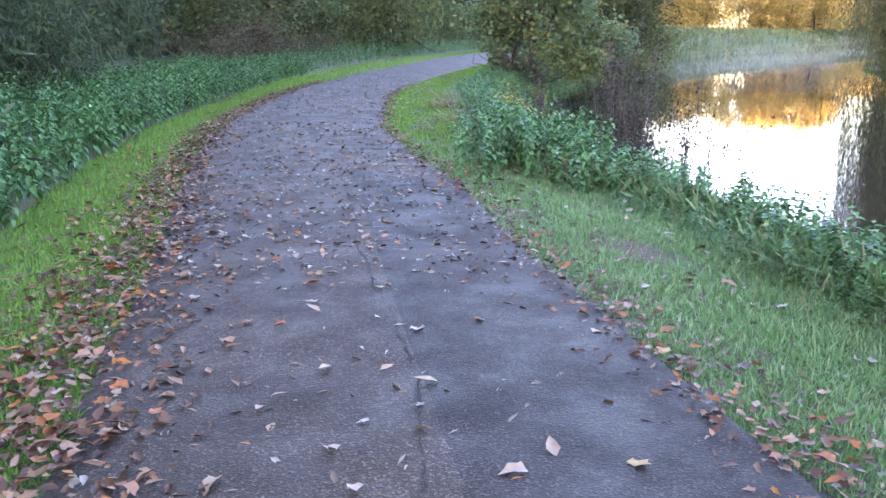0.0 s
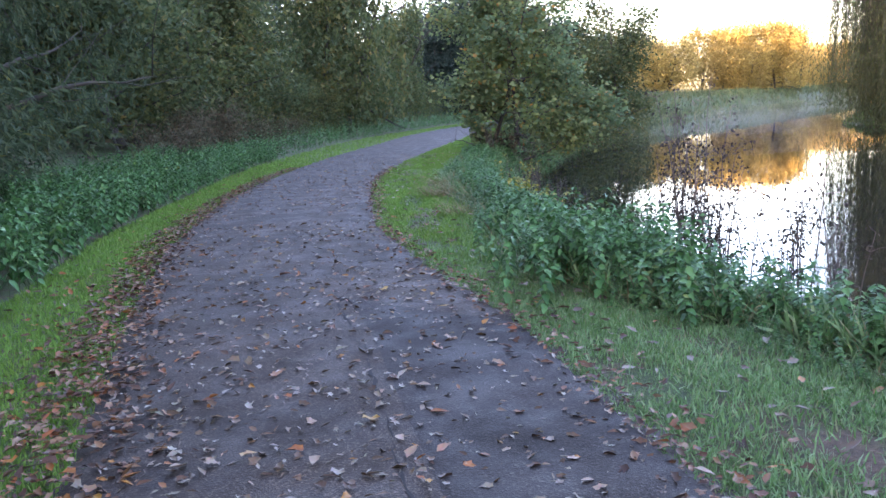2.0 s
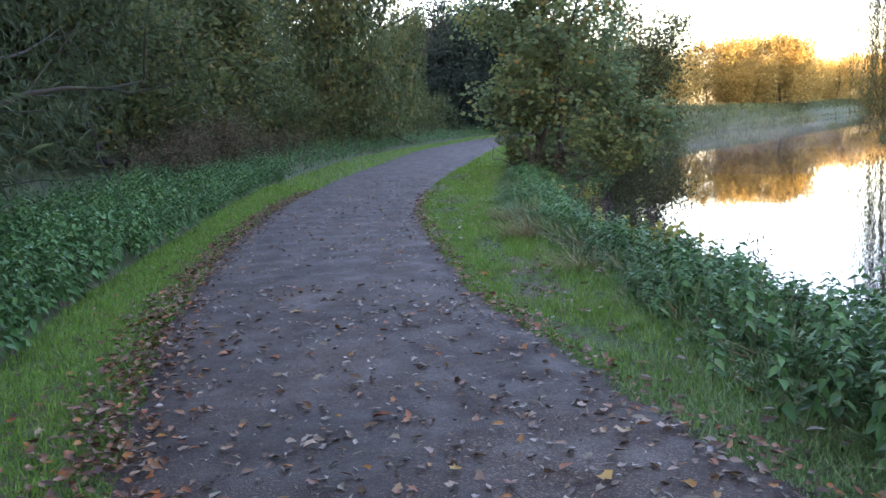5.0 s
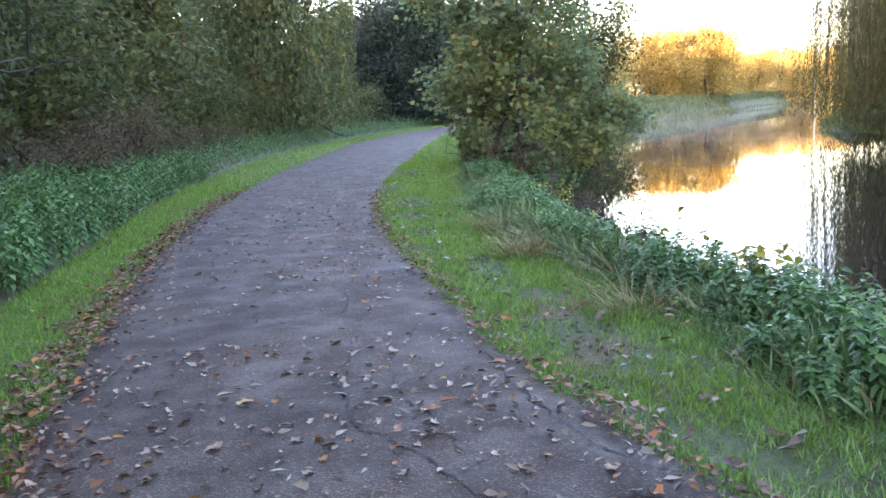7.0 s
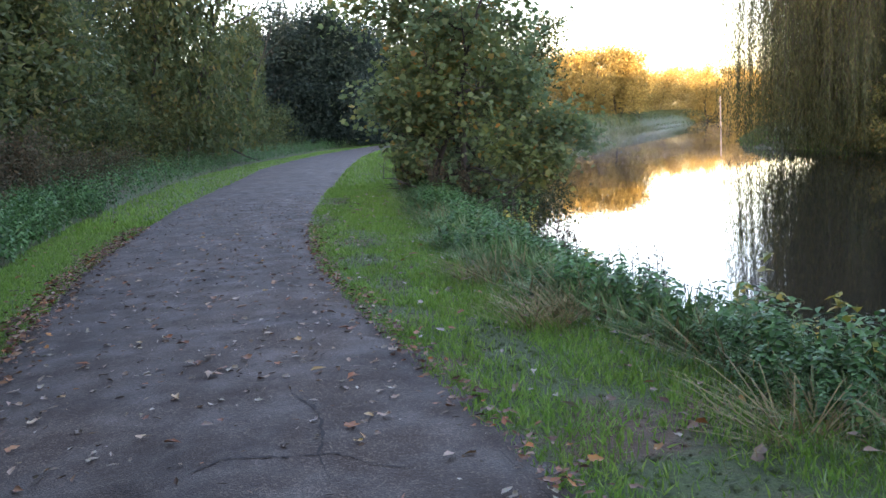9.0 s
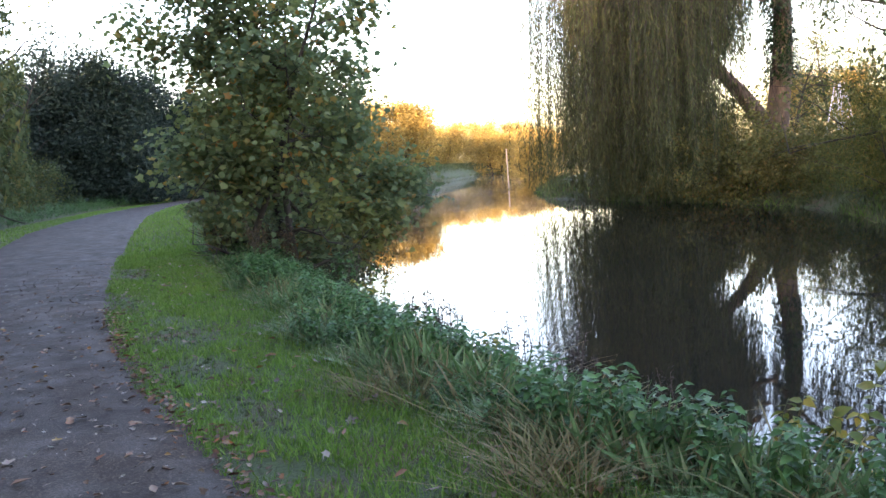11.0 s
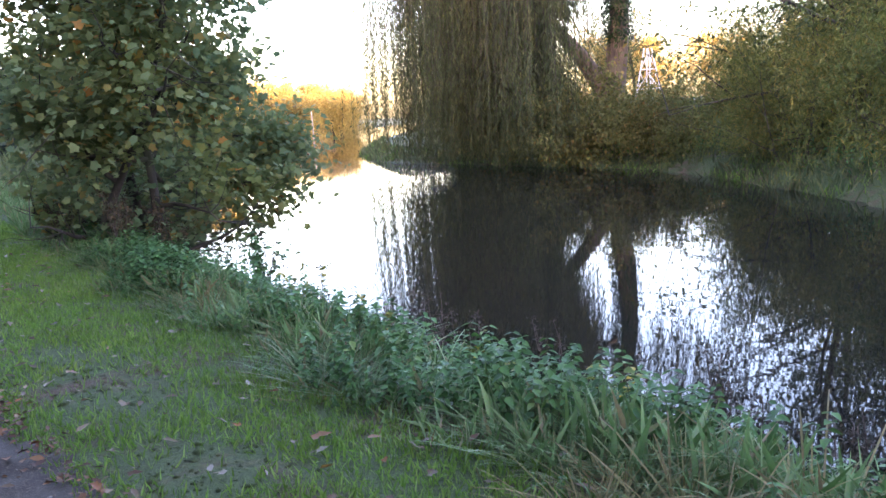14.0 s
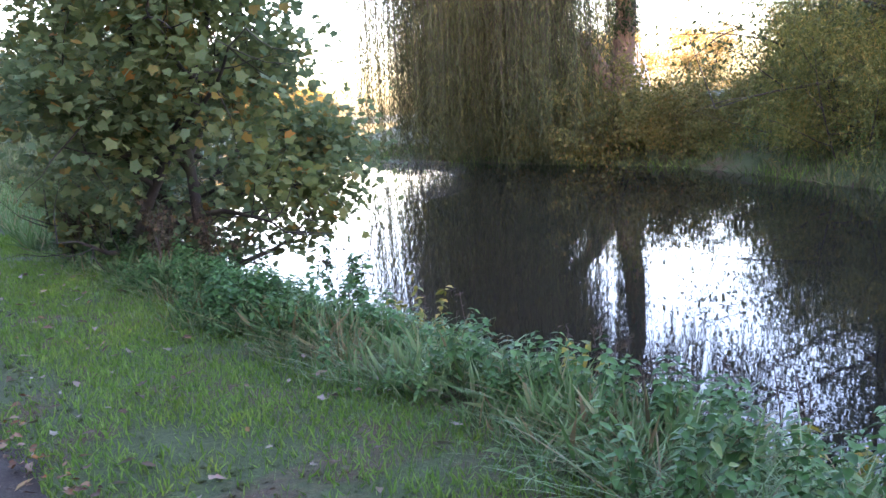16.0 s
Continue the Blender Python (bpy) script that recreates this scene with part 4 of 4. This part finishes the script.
# weeping willow on the far bank
def weeping_willow(at):
    rng = np.random.default_rng(11)
    ob = thing("weeping_willow", at, "great weeping willow trailing yellow-green strands to the water", "tree")
    part_np("trunk", *tube([(-0.3, 0.3, -0.4), (-0.1, 0.2, 1.5), (0.1, 0, 4), (0.2, 0, 7), (0, 0.5, 10)], 0.62, 0.34, 12, 0.05, rng), BARK_RED, ob)
    part_np("trunk", *tube([(-0.35, 0.5, -0.5), (-0.5, 0.7, 0.9), (-1.1, 1.5, 2.5), (-1.95, 2.7, 4.2), (-3.6, 5.0, 8.0)], 0.50, 0.24, 12, 0.05, rng), BARK_RED, ob)
    part_np("trunk", *tube([(-2.6, 3.6, -0.9), (-3.0, 4.1, 0.4), (-3.6, 4.9, 1.6), (-3.95, 5.4, 4.5), (-4.2, 5.7, 9.0)], 0.55, 0.26, 12, 0.05, rng), BARK_RED, ob)
    seeds = []
    for i in range(16):
        a = radians(146) + (i - 7.5) * 0.24 + rng.uniform(-0.15, 0.15)
        arm = wander(rng, (-2.2 + rng.normal() * 1.2, 1.8 + rng.normal() * 1.2, rng.uniform(6.5, 9.5)), (math.cos(a), math.sin(a), 0.55), rng.uniform(6.0, 9.5) * (1.28 if radians(95) < a < radians(142) else 1.0), 7, 0.12, -0.05)
        part_np("limb", *tube(arm, 0.16, 0.03, 6, 0, rng), BARK_RED, ob)
        for j in range(175):
            q = arm[rng.integers(2, 8)] + rng.normal(size=3) * (0.75, 0.75, 0.35)
            seeds.append(q)
    return ob, np.array(seeds)


willow, seeds = weeping_willow((32.27, 42.75, 1.6))
n = len(seeds)
rng = np.random.default_rng(12)
pos, d, core = [], [], []
for s in seeds:
    out = s[:2] - np.array((-2.2, 1.8))
    side = -0.83 * s[0] + 0.56 * s[1]
    foot = -2.0 + rng.gamma(1.5) * 0.8 + (1.5 if np.linalg.norm(out) < 4 else 0) + (6.5 if side < 2.4 else rng.uniform(2.0, 6.0) if side < 4.4 else 0)
    length = max(1.0, s[2] - foot)
    m = max(8, int(length / 0.12))
    t = np.linspace(0, 1, m)
    sway = rng.normal(size=2) * 0.25
    pts = np.stack([s[0] + out[0] * 0.05 * np.sin(t * 1.5) + sway[0] * t, s[1] + out[1] * 0.05 * np.sin(t * 1.5) + sway[1] * t, s[2] - length * t], 1)
    core.append(tube(pts[:: max(1, m // 6)], 0.012, 0.004, 3, 0, rng))
    pts = pts + rng.normal(size=pts.shape) * 0.05
    pos.append(pts)
    d.append(np.stack([rng.normal(size=m) * 0.5, rng.normal(size=m) * 0.5, -np.ones(m)], 1))
pos, d = np.concatenate(pos), np.concatenate(d)
part_np("hanging_twig", *join(core), BARK, willow)
part_np("crown", *scatter(SLIM, pos, frames_of(d, rng.random(len(pos)) * 6.28), np.stack([rng.uniform(0.16, 0.30, len(pos))] * 3, 1) * (1.05, 1.2, 1)), WILLOW, willow, "hanging narrow leaves")

# ivy on the trunks
rng = np.random.default_rng(14)
m = 4200
h = rng.uniform(3.0, 10, m)
a = rng.random(m) * 6.28
p = np.stack([0.1 + np.cos(a) * 0.62 * (1.1 - h * 0.04) - 0.3 * (h > 6), np.sin(a) * 0.62 + 0.1, h], 1) + rng.normal(size=(m, 3)) * 0.12
ivy = thing("ivy", (32.27, 42.75, 1.6), "dark green ivy climbing the willow trunk", "climber")
part_np("leaves", *scatter(OVAL, p, frames_of(np.stack([np.cos(a), np.sin(a), -np.ones(m)], 1), rng.normal(size=m) * 0.3), rng.uniform(0.1, 0.2, m)), IVY, ivy)

# right bank: thicket above the water
rng = np.random.default_rng(9)
sallow = plant_tree("sallow_bush", (24.8, 37.6, -0.4), "low olive-brown sallow bush overhanging the water", "bush", BARK, SALLOW, grow(rng, 2.5, 2.8, 0.02, 28, 6, 0.05, 10000, LEAF, 0.17, 0.36, 0.02, -0.3, 6, -0.3), "bushes on the far bank")
for x, y, rz, s in ((25.2, 41.0, 80, 0.9), (24.2, 34.6, 190, 0.75), (26.6, 45.0, 300, 0.7), (28.0, 38, 20, 0.6), (27, 33, 250, 0.8), (35.2, 51.5, 40, 1.2), (33.5, 53.5, 160, 1.3)):
    copy_thing(sallow, S(x, y, rz, s))
osier = plant_tree("osier_bush", (22.5, 28.0, 0.0), "tall yellow-green osier bush leaning over the river", "bush", BARK, OSIER_YELLOW, grow(rng, 4.0, 3.2, 0.02, 26, 7, 0.06, 15000, SLIM, 0.19, 0.42, 0.02, -0.3, 6, -0.4), "bushes on the far bank")
for x, y, rz, s in ((26.5, 30.5, 60, 1.1), (18.6, 25.0, 150, 0.95), (23.0, 31.0, 99, 0.8), (20.6, 27.8, 10, 0.85), (16.0, 20.0, 240, 1.0), (30, 27, 20, 1.1), (25, 22, 100, 1.0), (33, 32, 200, 0.8), (16, 13, 300, 1.0), (16.5, 5, 20, 1.1), (18, -6, 200, 1.2)):
    copy_thing(osier, S(x, y, rz, s))
ash = plant_tree("ash_tree", (38, 33, 2.0), "thin-leaved ash tree with bare boughs against the sky", "tree", BARK, MIXED, grow(rng, 13, 5.5, 0.2, 26, 8, 0.22, 13000, LEAF, 0.15, 0.5, 0.03, -0.3, 2, 0.8), "trees on the far bank")
for x, y, rz, s in ((26.5, 29.5, 60, 1.25), (23.5, 26.5, 300, 1.1), (24, 22, 230, 1.3), (32, 24, 160, 1.3), (47, 38, 150, 1.0), (56, 40, 240, 1.1), (58, 62, 20, 1.0), (42, 22, 200, 1.1)):
    copy_thing(ash, S(x, y, rz, s))
for x, y, rz, s in ((66, 70, 0, 0.8), (75, 62, 90, 0.8), (82, 74, 200, 0.9), (70, 50, 300, 0.8)):
    copy_thing(gold, S(x, y, rz, s))

x, y = on_strip(RNG, 900, lambda y: WATER_R(y) + 0.6, lambda y: WATER_R(y) + 9, 25, 50, 1.0)
nettle_bed("nettle_bed", x, y, 0.95, "dark green nettles and brambles on the far bank", plants=NETTLES_FAR)
y = RNG.uniform(22, 80, 16000)
x = WATER_R(y) + RNG.uniform(-0.45, 1.3, 16000)
x, y = clumpy(RNG, x, y, 0.3, -0.25)
keep = RNG.random(len(x)) < 0.55
grass_stuff("reed_grass", x[keep], y[keep], 0.4, FAR_GRASS, "rank dull grass on the far bank", 1.4, 1.2)
x, y = clumpy(RNG, x[~keep], y[~keep], 0.22, 0.0)
grass_stuff("reed_grass", x, y, 0.28, GRASS, "bright green grass at the far water's edge", 1.3, 0.9)

# morning mist: thin wisps that lie on the water
def mist_material():
    m, nodes, links, bsdf = material("river_mist")
    pos = nodes.new("ShaderNodeNewGeometry").outputs["Position"]
    n = noise_node(nodes, links, 0.35, 4, pos, 0.6)
    fac = ramp_node(nodes, links, n.outputs[0], [(0.38, (0, 0, 0)), (0.78, (0.06, 0.06, 0.06))]).outputs[0]
    clear, cloud, mx = nodes.new("ShaderNodeBsdfTransparent"), nodes.new("ShaderNodeBsdfTranslucent"), nodes.new("ShaderNodeMixShader")
    soft = nodes.new("ShaderNodeMixShader")
    white = nodes.new("ShaderNodeBsdfDiffuse")
    cloud.inputs[0].default_value = white.inputs[0].default_value = (0.9, 0.9, 0.9, 1)
    soft.inputs[0].default_value = 0.5
    links.new(cloud.outputs[0], soft.inputs[1])
    links.new(white.outputs[0], soft.inputs[2])
    links.new(fac, mx.inputs[0])
    links.new(clear.outputs[0], mx.inputs[1])
    links.new(soft.outputs[0], mx.inputs[2])
    links.new(mx.outputs[0], nodes["Material Output"].inputs["Surface"])
    return m


MIST = mist_material()
bm = bmesh.new()
bmesh.ops.create_icosphere(bm, subdivisions=3, radius=1.0)
ball_v, ball_f = np.array([v.co for v in bm.verts]), np.array([[v.index for v in f.verts] for f in bm.faces])
bm.free()
rng = np.random.default_rng(41)
wisps = []
for x, y, ra, rb, rc in ((16.0, 46.0, 5.5, 6.5, 0.55), (24.0, 68.0, 6.0, 7.0, 0.7), (40.0, 92.0, 8.0, 9.0, 0.9)):
    wisps.append((ball_v * (ra, rb, rc) + (x, y, WATER_Z + 0.25), ball_f))
mist = part_np("river_mist", *join(wisps), MIST)
tagged(mist, "thin white morning mist lying on the river", "mist", kind="stuff")

# post and steel frame in the distance
post = thing("timber_post", (64, 117, float(land(64, 117)) - 0.2), "tall pale timber post in the river mist", "post")
part_np("pole", *tube([(0, 0, 0), (0.03, 0, 2), (0.0, 0.03, 5.2)], 0.12, 0.09, 8, 0.02), PALE, post)
tower = thing("steel_lattice_mast", (55.2, 56.7, float(land(55.2, 56.7))), "pale steel lattice mast behind the far bank", "mast")
for sx, sy in ((-1, -1), (1, -1), (1, 1), (-1, 1)):
    part_np("leg", *tube([(sx * 0.75, sy * 0.75, 0), (sx * 0.2, sy * 0.2, 4.0)], 0.065, 0.055, 4), STEEL, tower)
for h in (0.9, 2.4):
    e = 0.75 - 0.55 * h / 4.0
    for k in range(4):
        c = [(-e, -e), (e, -e), (e, e), (-e, e)]
        e2 = 0.75 - 0.55 * (h + 1.3) / 4.0
        c2 = [(-e2, -e2), (e2, -e2), (e2, e2), (-e2, e2)]
        part_np("brace", *tube([(*c[k], h), (*c[(k + 1) % 4], h)], 0.04, 0.04, 4), STEEL, tower)
        part_np("brace", *tube([(*c[k], h), (*c2[(k + 1) % 4], h + 1.3)], 0.035, 0.035, 4), STEEL, tower)

# ---- fallen leaves ----
CURLED = []
for i in range(5):
    q = np.random.default_rng(90 + i)
    v = PALM[0] * (q.uniform(0.45, 0.85), q.uniform(0.7, 1.0), 1)
    v[:, 2] = q.uniform(0.1, 0.5) * np.abs(v[:, 0]) + q.uniform(-0.2, 0.25) * v[:, 1] ** 2
    v[1:] += q.normal(size=(len(v) - 1, 3)) * (0.07, 0.07, 0.06)
    if i > 2:
        v = OVAL[0] * (q.uniform(0.5, 0.9), 1, 1)
        v[:, 2] = q.uniform(0.3, 0.8) * np.abs(v[:, 0]) + q.uniform(-0.3, 0.3) * v[:, 1] ** 2
        v[:, 0] += q.uniform(-0.25, 0.25) * v[:, 1] ** 2
    CURLED.append((v, OVAL[1] if i > 2 else PALM[1]))


def fallen(rng, x, y, z, template, lo, hi):
    n = len(x)
    if template is PALM:
        each = np.arange(n) % 5
        return join([fallen(rng, x[each == j], y[each == j], z[each == j], CURLED[j], lo, hi) for j in range(5)])
    a = rng.random(n) * 6.28
    d = np.stack([np.cos(a), np.sin(a), rng.normal(size=n) * 0.18], 1)
    return scatter(template, np.stack([x, y, z], 1), frames_of(d, rng.normal(size=n) * 0.35), rng.uniform(lo, hi, n))


rng = np.random.default_rng(31)
x, y = on_strip(rng, 2700, lambda y: PATH_L(y) + 0.1, lambda y: PATH_R(y) - 0.05, 2.0, 34, 1.25)
k = rng.random(len(y)) < np.interp(y, [4.5, 6, 10, 11.5, 15, 17], [0.25, 1, 1, 0.35, 0.35, 0.9])
x, y = x[k], y[k]
a = fallen(rng, x, y, path_z(x, y) + 0.008, PALM, 0.03, 0.075)
x, y = on_strip(rng, 2700, lambda y: PATH_L(y) + 0.1, lambda y: PATH_R(y) - 0.05, 2.0, 34, 1.25)
k = rng.random(len(y)) < np.interp(y, [4.5, 6, 10, 11.5, 15, 17], [0.25, 1, 1, 0.35, 0.35, 0.9])
x, y = x[k], y[k]
b = fallen(rng, x, y, path_z(x, y) + 0.006, SLIM, 0.035, 0.08)
y = 1 + 27 * rng.random(9000) ** 2.5
x = PATH_L(y) + rng.normal(size=9000) * (0.36 * np.exp(-y / 9) + 0.09) - 0.02 - 0.28 * np.exp(-y / 6)
c = fallen(rng, x, y, np.maximum(land(x, y) + 0.02, 0.02) + rng.random(9000) * 0.03, PALM, 0.03, 0.09)
y = 2 + 24 * rng.random(2000) ** 1.6
x = PATH_R(y) - 0.03 + rng.normal(size=2000) * (0.08 + 0.08 * (y < 11))
e = fallen(rng, x, y, np.maximum(land(x, y) + 0.02, 0.02) + rng.random(2000) * 0.03, PALM, 0.03, 0.08)
x, y = on_strip(rng, 420, lambda y: VERGE_L(y) + 0.1, lambda y: PATH_L(y), 1.5, 30, 1.5)
g = fallen(rng, x, y, land(x, y) + 0.03 + rng.random(len(x)) * 0.03, PALM, 0.04, 0.10)
x, y = on_strip(rng, 520, lambda y: PATH_R(y), lambda y: VERGE_R(y) + 0.5, 3, 32, 1.0)
h = fallen(rng, x, y, land(x, y) + 0.03 + rng.random(len(x)) * 0.03, PALM, 0.05, 0.11)
y = 5.0 + 9.5 * rng.random(1500)
x = PATH_L(y) + 0.1 + (PATH_R(y) - PATH_L(y) - 0.15) * rng.random(1500)
extra = fallen(rng, x, y, path_z(x, y) + 0.01, PALM, 0.03, 0.085)
tagged(part_np("leaf_drift", *join([c, e, g]), LITTER_BROWN), "drift of brown and orange leaves along the path's edge", "leaves", kind="stuff")
tagged(part_np("fallen_leaves", *join([a, b, h, extra]), LITTER), "brown and tan fallen leaves scattered on path and verge", "leaves", kind="stuff")
LEAVES = []
for i in range(4):
    v = CURLED[i][0].copy()
    v[:, 2] -= v[:, 2].min()
    LEAVES.append(np_mesh("fallen_leaf", (v - (0, 0.4, 0)) * 0.09, CURLED[i][1], LITTER_ONE))
for i in range(240):
    y = 2.0 + 24 * rng.random() ** 1.15
    if 10.5 < y < 15.5 and i % 3:
        y += 6
    u = rng.random()
    x = PATH_L(y) + 0.15 + (PATH_R(y) - PATH_L(y) - 0.2) * u
    ob = new("fallen_leaf", LEAVES[i % 4])
    s = rng.uniform(0.7, 1.3)
    ob.matrix_basis = pose(x, y, float(path_z(x, y)) + 0.012, rng.normal() * 6, rng.normal() * 6, rng.random() * 360) @ Matrix.Diagonal((s, s, s, 1))
    tagged(ob, "curled dry maple leaf lying on the asphalt", "leaf", "fallen leaves on the path")
